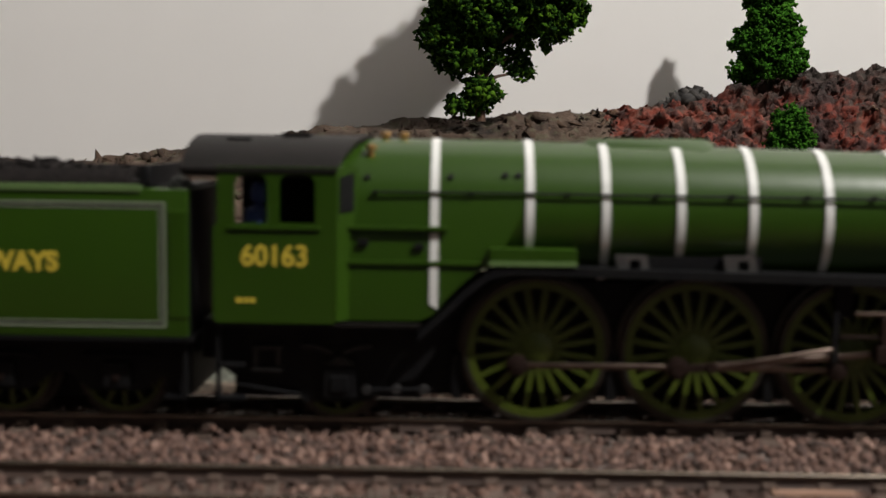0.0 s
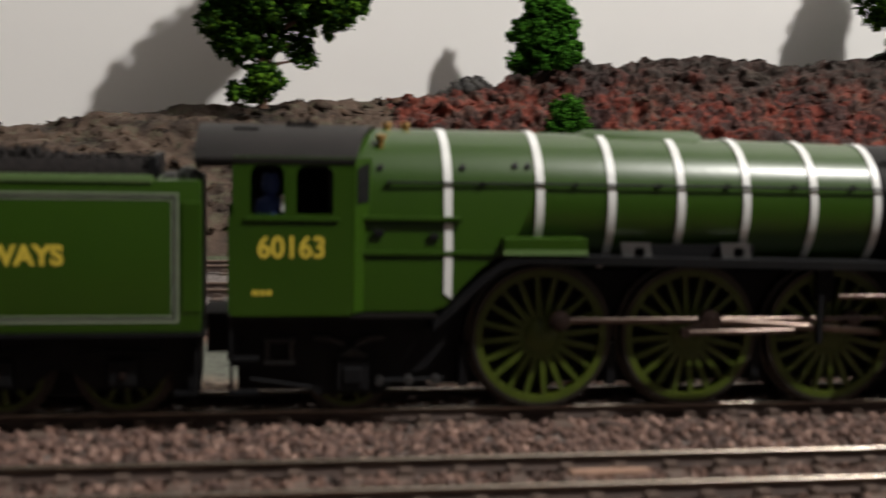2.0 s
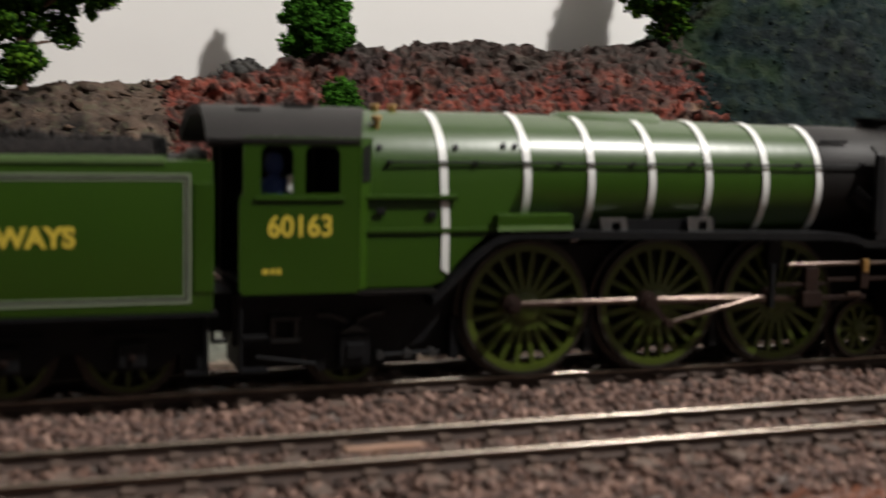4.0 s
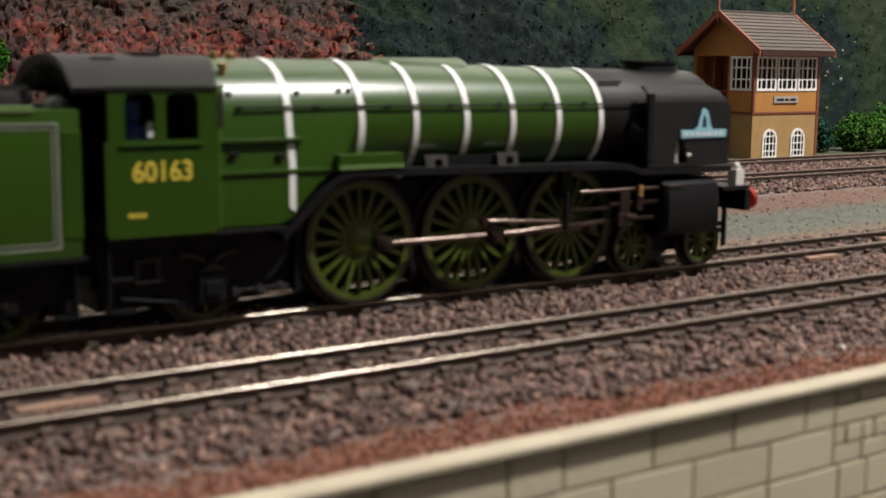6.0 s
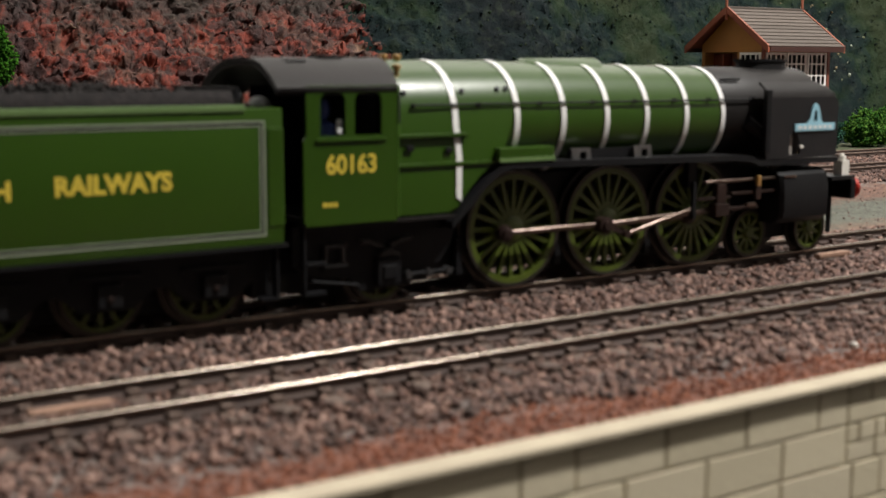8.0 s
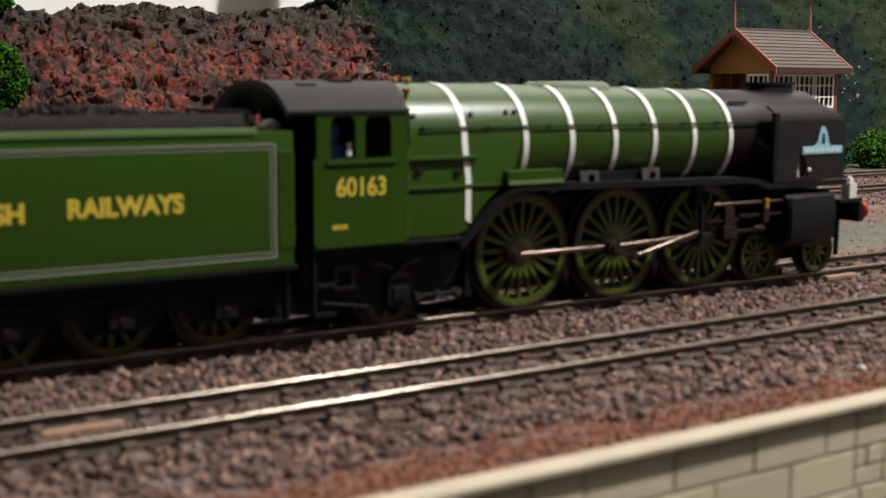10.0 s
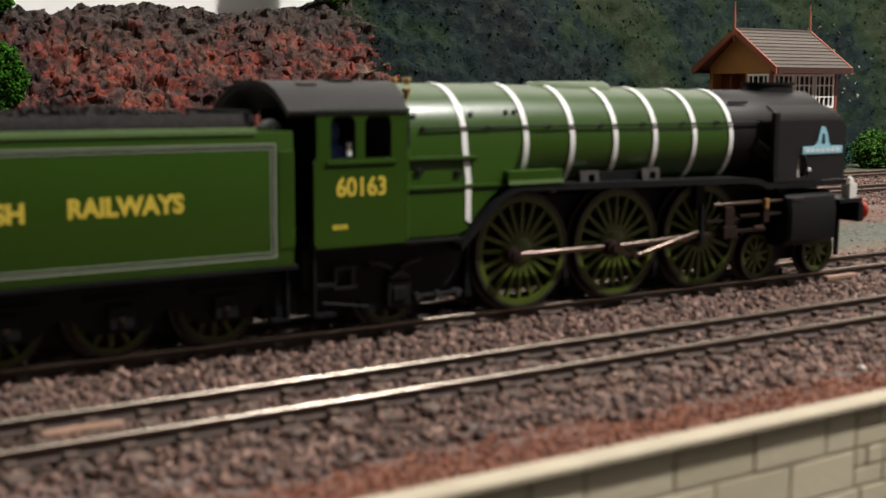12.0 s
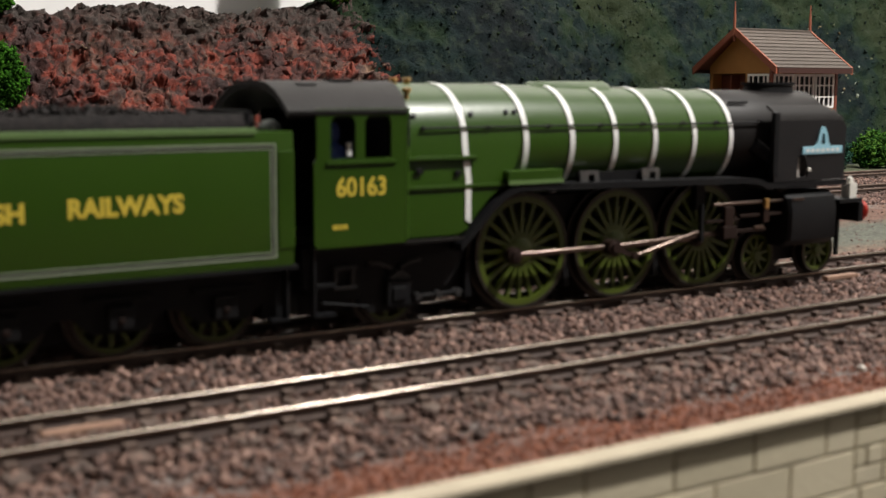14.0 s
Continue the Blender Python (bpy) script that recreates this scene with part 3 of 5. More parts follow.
BROWNROCK = paint("brown_rock", [(0.30, (0.014, 0.011, 0.009)), (0.45, (0.055, 0.037, 0.027)), (0.55, (0.085, 0.056, 0.04)), (0.68, (0.12, 0.082, 0.06))], 16, (0.10, 0.10, 0.06), 0.5)
HILLGREEN = paint("dark_green_hillside", [(0.28, (0.002176, 0.003661, 0.004332)), (0.43, (0.0034, 0.00873, 0.009747)), (0.50, (0.004896, 0.01338, 0.01173)), (0.56, (0.01088, 0.02253, 0.009025)), (0.64, (0.01795, 0.02619, 0.01083))], 60, (0.026, 0.036, 0.022), 0.45, 1.0, gloss=0.12)

west = sheet("brown_bank", np.arange(-460, 12, 2.0), np.arange(286, 452, 2.0), lambda x, y: hill(x, y, 1.0), BROWNROCK)
tagged(west, "brown crumbly rock bank with a low crest", "rock bank", kind="structure")
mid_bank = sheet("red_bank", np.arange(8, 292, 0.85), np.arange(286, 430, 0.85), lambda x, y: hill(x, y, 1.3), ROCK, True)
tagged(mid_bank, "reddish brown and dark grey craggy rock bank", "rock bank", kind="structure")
east = sheet("green_hillside", np.arange(284, 862, 1.9), np.arange(284, 452, 1.7), lambda x, y: hill(x, y, 1.0), HILLGREEN, True)
tagged(east, "dark green painted rough hillside", "hillside", kind="structure")

LUMP_TONES = [(0.069, 0.026, 0.0189), (0.161, 0.0442, 0.02835), (0.092, 0.039, 0.02835), (0.207, 0.0676, 0.0405), (0.1265, 0.0377, 0.0243), (0.04025, 0.0221, 0.0189)]
MIXED_LUMP = by_island(material("mixed_rock_lump", (0.125, 0.075, 0.05), 0.75, 0, None, bump=0.8, bump_size=2.0, specular=0.12), [(0.0275, 0.02125, 0.01875), (0.075, 0.0475, 0.03625), (0.1375, 0.085, 0.06), (0.04375, 0.035, 0.0325), (0.1875, 0.06875, 0.04375), (0.2125, 0.15, 0.1025), (0.09375, 0.05625, 0.045), (0.05625, 0.0375, 0.03375)])
ROCK_LUMP = by_island(material("rock_lump", (0.2, 0.08, 0.05), 0.75, 0, None, bump=0.8, bump_size=2.0, specular=0.12), LUMP_TONES)
BROWN_LUMP = by_island(material("brown_rock_lump", (0.12, 0.08, 0.06), 0.8, 0, None, bump=0.8, bump_size=2.0, specular=0.12), [(0.022, 0.016, 0.013), (0.065, 0.044, 0.031), (0.10, 0.066, 0.047), (0.045, 0.031, 0.023)])
GREEN_LUMP = by_island(material("green_clump", (0.045, 0.0775, 0.057), 0.85, 0, None, bump=0.8, bump_size=2.0, specular=0.12), [(0.005, 0.010, 0.010), (0.009, 0.018, 0.016), (0.006, 0.012, 0.014), (0.016, 0.028, 0.012), (0.008, 0.017, 0.019), (0.010, 0.020, 0.013), (0.045, 0.058, 0.030)])
GREY_LUMP = by_island(material("grey_rock_lump", (0.04, 0.036, 0.03), 0.8, 0, None, bump=0.8, bump_size=2.0, specular=0.12), [(0.012, 0.011, 0.010), (0.035, 0.032, 0.027), (0.055, 0.048, 0.038), (0.025, 0.03, 0.024)])


def lumps(name, seed, n, x0, x1, y0, y1, size0, size1, mat, label, rough, keep=None, flat=0.5):
    rng = np.random.default_rng(seed)
    pts = []
    for x, y in zip(rng.uniform(x0, x1, n), rng.uniform(y0, y1, n)):
        p = hill(x, y, rough)
        if keep is None or keep(p):
            pts.append(p)
    s = rng.uniform(0, 1, len(pts)) ** 2 * (size1 - size0) + size0
    tagged(scatter(name, np.array(pts) - np.array([0, 0, 0.7]) * s[:, None], s, mat, seed + 1, flat, jitter=0.55, level=0.5), label, "rock", kind="stuff")


def dark_top(p):
    return p[2] + 14 * noise.noise((p[0] * 0.045, p[1] * 0.045, 4.0)) > 76


def mixed(p):
    n = noise.noise((p[0] * 0.035, p[1] * 0.02, p[2] * 0.06)) + 0.5 * noise.noise((p[0] * 0.09, p[1] * 0.05, p[2] * 0.14))
    return n > (0.22 if p[0] < 130 or p[0] > 245 else -0.25)


lumps("red_rubble", 61, 1200, 8, 296, 296, 392, 0.25, 0.85, ROCK_LUMP, "red broken rock on the bank", 1.3, lambda p: not dark_top(p) and not mixed(p))
lumps("brown_mixed_rubble", 69, 2000, 8, 296, 296, 392, 0.25, 0.85, MIXED_LUMP, "mixed brown and dark broken rock on the bank", 1.3, lambda p: not dark_top(p) and mixed(p))
lumps("grey_rubble", 63, 1500, 8, 296, 310, 410, 0.3, 1.1, GREY_LUMP, "dark grey broken rock along the crest", 1.3, lambda p: dark_top(p) and p[0] > 60)
lumps("brown_rubble", 65, 2200, -300, 14, 300, 400, 1.2, 4.2, BROWN_LUMP, "brown broken slabs on the bank", 1.0, None, 0.28)
lumps("green_scrub", 67, 15000, 284, 860, 292, 445, 0.35, 1.25, GREEN_LUMP, "dark green scrub on the hillside", 1.0)

pale_rng = np.random.default_rng(77)
pale_c = np.array([hill(x, y, 1.0) for x, y in zip(pale_rng.normal(690, 16, 60), pale_rng.normal(372, 10, 60))])
PALE_LEAF = by_island(material("pale_blossom", (0.3, 0.33, 0.26), 0.8), [(0.05, 0.06, 0.04), (0.30, 0.33, 0.26), (0.12, 0.13, 0.07), (0.2, 0.15, 0.08)])
tagged(scatter("pale_scrub", pale_c, pale_rng.uniform(0.5, 1.6, 60), PALE_LEAF, 78), "pale flowering scrub on the green hillside", "scrub", kind="stuff")

mound_rng = np.random.default_rng(8)
mound_c = np.column_stack([mound_rng.normal(52, 7, 160), mound_rng.normal(398, 4, 160), 62 + mound_rng.uniform(0, 14, 160)])
mound_c[:, 2] -= ((mound_c[:, 0] - 52) / 9) ** 2 * 3
rock_pile = scatter("rock_outcrop", mound_c, mound_rng.uniform(2.5, 5.0, 160), DARKROCK, 9, 0.8)
tagged(rock_pile, "dark grey lumpy rock outcrop on the bank", "rock")


# ---- trees and bushes ----
def blobs(seed, lobes, n, size0, size1, clump=3.4):
    """Centres of foliage crumbs in clumps that are spread over the shells of a few lobes (x, y, z, rx, rz)."""
    rng = np.random.default_rng(seed)
    c = []
    weights = np.array([l[3] * l[4] for l in lobes], float)
    for l, k in zip(lobes, (n * weights / weights.sum()).astype(int)):
        m = max(9, int(l[3] * l[4] / clump ** 2 * 5.0))
        d = rng.normal(size=(m, 3))
        d /= np.linalg.norm(d, axis=1)[:, None]
        r = rng.uniform(0.25, 1.0, m) ** 0.5
        heart = np.array(l[:3]) + d * r[:, None] * np.array([l[3], l[3], l[4]])
        pick = rng.integers(0, m, k)
        off = rng.normal(size=(k, 3))
        off *= (rng.uniform(0.2, 1.0, k) ** 0.5 / np.linalg.norm(off, axis=1))[:, None]
        c.append(heart[pick] + off * clump * rng.uniform(0.7, 1.3, m)[pick][:, None])
    c = np.concatenate(c)
    return c, rng.uniform(size0, size1, len(c))


def tree(x, y, z, lobes, trunk_top, label, mat, seed, n=2600, size=(0.9, 2.3), trunk_r=2.6):
    t = thing("model_tree", label, "tree", x, y, z, group="model trees")
    rng = random.Random(seed)
    bm = bmesh.new()
    prev, r = Vector((0, 0, -4)), trunk_r
    for i in range(1, 6):
        p = Vector((rng.uniform(-2, 2), rng.uniform(-1.5, 1.5), trunk_top * i / 5))
        rod(bm, prev, p, r, r * 0.82, 9)
        prev, r = p, r * 0.82
    part("trunk", bm, BARK, t, "brown twisted trunk", True)
    bm = bmesh.new()
    for l in lobes:
        start = Vector((0, 0, min(trunk_top * 0.9, max(4.0, l[2] * 0.55))))
        mid = (start + Vector(l[:3])) / 2 + Vector((rng.uniform(-3, 3), rng.uniform(-3, 3), 2))
        rod(bm, start, mid, trunk_r * 0.45, trunk_r * 0.3, 7)
        rod(bm, mid, l[:3], trunk_r * 0.3, trunk_r * 0.12, 7)
    part("limbs", bm, BARK, t, "", True)
    c, s = blobs(seed, lobes, n, *size)
    scatter("crown", c, s, mat, seed + 1, 0.45, parent=t, jitter=0.55)
    return t


# the highest lobes are unseen, placed to shape the tree's shadow on the wall
big_lobes = [(-9, 0, 3.5, 8, 4.5), (1, 0, 10, 9, 9), (-8, 0, 28, 17, 11), (-17, 0, 36, 15, 10), (2, 2, 50, 26, 18), (28, 0, 44, 18, 13), (36, -2, 50, 14, 14), (26, -2, 66, 22, 20), (-10, 0, 52, 20, 13), (10, 0, 80, 24, 18), (14, 0, 100, 24, 18), (34, 0, 120, 22, 18), (46, 0, 138, 16, 13), (20, 3, 20, 5, 3.5), (15, 3, 27, 6, 4)]
tree(-54, 370, 63, big_lobes, 90, "dark green broad model tree with a brown trunk", LEAF_DARK, 71, 26000, (0.7, 1.8))
cone_lobes = [(0, 0, 8 + 8 * i, 20.5 - 2.1 * i, 7.5) for i in range(9)]
tree(88, 394, 79, cone_lobes, 70, "bright green conical model tree on the rocks", LEAF_MID, 81, 15000, (0.6, 1.5), 2.2)
right_lobes = [(0, 0, 14, 12, 9), (-8, 0, 34, 22, 16), (10, 0, 40, 22, 16), (2, 0, 62, 20, 18), (6, 0, 86, 18, 16), (-18, 0, 24, 8, 6), (12, 0, 108, 14, 12)]
tree(286, 388, 90, right_lobes, 50, "dark green model tree at the hillside's edge", LEAF_DARK, 91, 12500, (0.6, 1.7))


def bush(x, y, z, rx, rz, label, mat, seed, n=700):
    t = thing("bush", label, "bush", x, y, z, group="model bushes")
    rng = random.Random(seed)
    lobes = [(0, 0, rz * 0.5, rx * 0.8, rz * 0.55)] + [(rng.uniform(-0.5, 0.5) * rx, rng.uniform(-0.4, 0.4) * rx, rz * rng.uniform(0.2, 0.6), rx * 0.5, rz * 0.4) for _ in range(4)]
    c, s = blobs(seed, lobes, int(n * 2.2), 0.5, 1.3, 2.6)
    scatter("crown", c, s, mat, seed + 1, 0.45, parent=t, jitter=0.55)
    stem = bmesh.new()
    rod(stem, (0, 0, -6), (0, 0, rz * 0.5), 1.2, 0.6, 7)
    part("stem", stem, BARK, t)
    return t


bush(82, 326, 40, 12.5, 26, "bright green bush on the red rocks", LEAF_MID, 101, 1500)
bush(640, 294, -3, 20, 24, "yellow-green bush beside the signal box", LEAF_YELLOW, 111, 1500)
bush(605, 300, -3, 12, 20, "bluish green shrub beside the signal box", LEAF_TEAL, 121, 900)
bush(680, 300, -3, 24, 30, "yellow-green bush at the hillside's foot", LEAF_YELLOW, 131, 1500)


# ---- signal box ----
def window_bars(x0, x1, z0, z1, nx, nz, y=0.0, frame_w=1.1, bar=0.6, arch=False):
    bm = bmesh.new()
    if arch:
        r = (x1 - x0) / 2
        cx = (x0 + x1) / 2
        outer = [(x1, z0)] + [(cx + r * math.cos(a), z1 - r + r * math.sin(a)) for a in np.linspace(0, math.pi, 11)] + [(x0, z0)]
        q = r - frame_w
        inner = [(x1 - frame_w, z0 + frame_w)] + [(cx + q * math.cos(a), z1 - r + q * math.sin(a)) for a in np.linspace(0, math.pi, 11)] + [(x0 + frame_w, z0 + frame_w)]
        plate(outer, [inner], y - 0.5, y + 0.4, bm)
    else:
        plate([(x1, z0), (x1, z1), (x0, z1), (x0, z0)], [[(x1 - frame_w, z0 + frame_w), (x1 - frame_w, z1 - frame_w), (x0 + frame_w, z1 - frame_w), (x0 + frame_w, z0 + frame_w)]], y - 0.5, y + 0.4, bm)
    for i in range(1, nx):
        x = x0 + (x1 - x0) * i / nx
        top = z1 - 0.4
        if arch:
            top = z1 - r + math.sqrt(max(0.0, r * r - (x - cx) ** 2)) - 0.4
        box(bm, x - bar / 2, x + bar / 2, y - 0.3, y + 0.3, z0 + 0.4, top)
    for i in range(1, nz):
        z = z0 + (z1 - z0) * i / nz
        box(bm, x0 + 0.4, x1 - 0.4, y - 0.25, y + 0.25, z - bar / 2, z + bar / 2)
    return bm


def signal_box(x, y, z):
    """Front along x at local y = 0; the building runs back to y = 50."""
    t = thing("signal_box", "ochre timber signal box with white windows and slate roof", "signal box", x, y, z)
    w, d, mid, eave, ridge = 59.0, 50.0, 28.2, 66.5, 88.0
    lower = part("lower_storey", bars((0, w, 0, d, 0, mid)), OCHRE_STONE, t, "buff rendered lower storey")
    part("string_course", bars((-0.6, w + 0.6, -0.6, 0.3, mid - 0.7, mid + 0.5), (-0.6, 0.3, 0.3, d, mid - 0.7, mid + 0.5)), MAROON, t)
    part("corner_post", bars((w - 1.6, w + 0.5, -0.5, 1.5, 0, eave - 1)), MAROON, t)
    part("corner_post", bars((-0.5, 1.2, -0.5, 1.2, mid, eave - 1)), MAROON, t)
    front = part("front_boarding", bars((1.0, w - 1.4, 0.05, 1.5, mid + 0.4, 41.1), (1.0, w - 1.4, 0.05, 1.5, 62.0, eave)), OCHRE, t, "ochre boarded front panel")
    side = plate([(0.2, mid + 0.4), (d - 0.5, mid + 0.4), (d - 0.5, eave), (d / 2, ridge - 1.2), (0.2, eave)], [[(1.5, 41), (18.5, 41), (18.5, 62), (1.5, 62)], [(20.5, mid + 2), (47, mid + 2), (47, 62), (20.5, 62)]], 0.1, 1.4)
    for v in side.verts:
        v.co = Vector((v.co.y, v.co.x, v.co.z))
    part("gable_wall", side, OCHRE, t, "ochre gable with a porch opening")
    part("back_wall", bars((1.4, w, d - 1.5, d, mid, eave), (w - 1.4, w - 0.1, 1.5, d - 1.5, mid, eave)), OCHRE, t)
    part("porch", bars((9.0, 10.0, 19.5, 48, mid + 0.6, 61), (1.5, 9.0, 19.0, 20.0, mid + 0.6, 61), (1.5, 9, 33, 34.2, mid + 0.6, 61), (1.5, 9.9, 20, 48, mid + 0.1, mid + 0.9)), MAROON, t, "dark red-brown porch boarding")
    part("inner_floor", bars((10.2, w - 1.5, 1.6, d - 1.6, mid + 0.2, mid + 1.0)), MAROON, t)
    part("inner_back", bars((10.2, w - 1.6, 9, 9.6, mid + 1.2, 62)), DARKGLASS, t)
    for i in range(3):
        x0 = 2.0 + i * 18.5
        win = part("window", window_bars(x0, x0 + 17.6, 41.2, 61.8, 4, 3, 0.0, 1.5, 0.95), WINDOWWHITE, t, "white glazed sash window")
        part("pane", bars((x0 + 0.6, x0 + 17.0, 0.8, 1.1, 41.8, 61.2)), DARKGLASS, win, "dark window glass")
    sw = window_bars(1.7, 18.3, 41.2, 61.8, 4, 3, 0.0, 1.5, 0.95)
    sp = bars((2.2, 17.8, 0.8, 1.1, 41.8, 61.2))
    for bm in (sw, sp):
        for v in bm.verts:
            v.co = Vector((v.co.y, v.co.x, v.co.z))
    win = part("window", sw, WINDOWWHITE, t, "white glazed sash window")
    part("pane", sp, DARKGLASS, win, "dark window glass")
    for x0 in (9.0, 34.5):
        win = part("arched_window", window_bars(x0, x0 + 13.0, 0.8, 18.5, 4, 4, -0.3, 1.4, 0.8, arch=True), WINDOWWHITE, t, "white arched window with small panes")
        part("pane", bars((x0 + 1.2, x0 + 11.8, -0.25, -0.05, 1.6, 12.0), (x0 + 2.2, x0 + 10.8, -0.25, -0.05, 12.0, 16.6)), DARKGLASS, win, "dark window glass")
    sign = part("name_board", bars((17.5, 39.5, -0.9, -0.1, 34.0, 38.0), bevel=0.2), SIGNGREY, t, "grey name board")
    part("sign_bar", bars((20, 26, -1.1, -0.95, 35.4, 36.6), (27.5, 30.5, -1.1, -0.95, 35.4, 36.6), (32, 37, -1.1, -0.95, 35.4, 36.6)), BLACK, sign)
    # roof: two slopes of slate courses, bargeboards and finials
    x0, x1, over = -5.6, w + 3.6, 8.6
    half = d / 2 + over
    ze, zr = eave - 1.6, ridge
    for sgn in (-1, 1):
        n = 11
        slope = math.atan2(zr - ze, half)
        wd = math.hypot(half, zr - ze) / n
        mesh = None
        for i in range(n):
            if mesh is None:
                bm = bmesh.new()
                for a, b in ((x0, x1),):
                    vs = [bm.verts.new(p) for p in ((a, 0, 0.0), (b, 0, 0.0), (b, wd + 0.5, 0), (a, wd + 0.5, 0), (a, 0, 0.75), (b, 0, 0.75), (b, wd + 0.5, 0.25), (a, wd + 0.5, 0.25))]
                    for q in ((0, 3, 2, 1), (4, 5, 6, 7), (0, 1, 5, 4), (1, 2, 6, 5), (2, 3, 7, 6), (3, 0, 4, 7)):
                        bm.faces.new([vs[j] for j in q])
                o = part("slate_course", bm, SLATE, t)
                mesh = o.data
            else:
                o = new("slate_course", mesh)
                o.parent = t
            yy = d / 2 + sgn * (half - i * wd * math.cos(slope))
            zz = ze + i * wd * math.sin(slope)
            o.matrix_local = Matrix.Translation((((x0 + x1) * MM if sgn > 0 else 0), yy * MM, zz * MM)) @ (Matrix.Rotation(math.pi if sgn > 0 else 0, 4, "Z")) @ Matrix.Rotation(slope, 4, "X")
        for xx in (x0 - 0.6, x1 - 0.8):
            bm = bmesh.new()
            ring = lambda q: [(q, d / 2 + sgn * half, ze - 3.4), (q, d / 2 + sgn * half, ze + 0.9), (q, d / 2, zr + 1.4), (q, d / 2, zr - 2.6)]
            loft(bm, [ring(xx), ring(xx + 1.4)])
            part("bargeboard", bm, ORANGE, t, "orange-red bargeboard")
        part("fascia", bars((x0 + 0.8, x1 - 0.8, d / 2 + sgn * half - 0.7, d / 2 + sgn * half + 0.7, ze - 2.8, ze + 0.2)), EAVES, t)
        part("roof_board", loft(bmesh.new(), [[(q, d / 2 + sgn * half, ze - 0.9), (q, d / 2 + sgn * half, ze - 0.2), (q, d / 2 + sgn * 0.05, zr - 0.2), (q, d / 2 + sgn * 0.05, zr - 0.9)] for q in (x0 + 0.9, x1 - 0.9)]), MAROON, t)
    part("ridge_tile", bars((x0, x1, d / 2 - 0.9, d / 2 + 0.9, zr + 0.1, zr + 1.3), bevel=0.3), SLATE, t)
    for xx in (x0 - 0.2, x1 - 0.2):
        bm = bmesh.new()
        rod(bm, (xx, d / 2, zr - 7), (xx, d / 2, zr + 5), 0.8, 0.8, 8)
        rod(bm, (xx, d / 2, zr + 5), (xx, d / 2, zr + 17), 0.9, 0.25, 8)
        part("finial", bm, ORANGE, t, "pointed orange finial")
    # landing and stairs by the gable
    bm = bars((-15, -0.8, 20, 48, mid - 0.8, mid + 0.4), (-15, -14, 20, 21, mid, mid + 13), (-15, -14, 34, 35, mid, mid + 13), (-15, -14, 47, 48, mid, mid + 13), (-15, -14.2, 20, 48, mid + 12, mid + 13.2), (-15, -14.4, 20, 48, mid + 6, mid + 7), (-15, -1, 20, 20.8, mid + 12, mid + 13.2), (-15, -13.8, 20, 21.2, 0, mid), (-15, -13.8, 46.8, 48, 0, mid))
    part("landing", bm, ORANGE, t, "orange-brown timber landing with handrail")
    return t


signal_box(515, 276, -4.2)


# ---- locomotive ----
loco = thing("steam_locomotive", "apple green model steam locomotive with white boiler bands", "locomotive")
WHEEL_R, CRANK, ROD_Y = 13.35, 4.3, -13.2


def firebox_ring(x, zb, w=15.0, grow=0.0, n=14):
    """Upright section with flat sides and a round top."""
    zc, r = 37.8, 13.7
    pts = [(-w - grow, zb), (-w - grow, 31.0)]
    for i in range(n + 1):
        a = math.pi - math.pi * i / n
        pts.append(((r + grow) * math.cos(a), zc + (r + grow) * math.sin(a)))
    pts += [(w + grow, 31.0), (w + grow, zb)]
    return [(x, y, z) for y, z in pts]


bm = bmesh.new()
rows = [(-36.3, 19.0), (-21.5, 19.0), (-19.0, 20.0), (-16.5, 23.0), (-13.0, 26.5), (-9.5, 29.0), (-7.0, 29.2)]
rings = [firebox_ring(x, zb) for x, zb in rows]
rings.append([(-6.8 + 3.8 * min(1, max(0, (z - 31) / 8.0)), y, z) for x, y, z in firebox_ring(-6.8, 29.2)])
loft(bm, rings)
part("firebox", bm, GREEN, loco, smooth=True)
for y in (-14.5, 14.5):
    part("firebox_ledge", bars((-9.0, 6.6, y - 2.1, y + 2.1, 29.8, 32.4), bevel=0.3), GREEN, loco)


def boiler_at(x):
    """Centre height and radius of the tapered barrel."""
    u = (x + 1.0) / 67.0
    return 38.0 - 0.35 * u, 13.35 - 1.0 * u


def barrel(x0, x1, grow=0.0, n=56):
    rings = []
    for x in (x0, x1):
        zc, r = boiler_at(x)
        rings.append([(x, (r + grow) * math.cos(2 * math.pi * i / n), zc + (r + grow) * math.sin(2 * math.pi * i / n)) for i in range(n)])
    return loft(bmesh.new(), rings)


part("boiler", barrel(-7.0, 65.8), GREEN, loco, smooth=True)
bm = bmesh.new()
zc7, r7 = boiler_at(66)
turned(bm, [(65.8, r7 - 0.1), (66.2, r7 + 0.1), (104.0, r7 - 0.2), (105.5, r7 - 1.0), (106.0, r7 - 3.0), (107.6, r7 - 6.5), (108.0, 0.05)], "x", 56)
for v in bm.verts:
    v.co.z += zc7
part("smokebox", bm, SMOKEBOX, loco, "matt black smokebox", True)
for x in (-1.7, 12.0, 25.5, 38.5, 52.1, 65.2):
    part("boiler_band", barrel(x - 0.75, x + 0.75, 0.3), WHITE, loco, "white boiler band", True)
bm = bmesh.new()
rings = [[p for p in firebox_ring(-18.8 + dx, 21.6 - 0.6 * dx, grow=0.22)] for dx in (-0.75, 0.75)]
loft(bm, rings)
part("boiler_band", bm, WHITE, loco, "white firebox band", True)

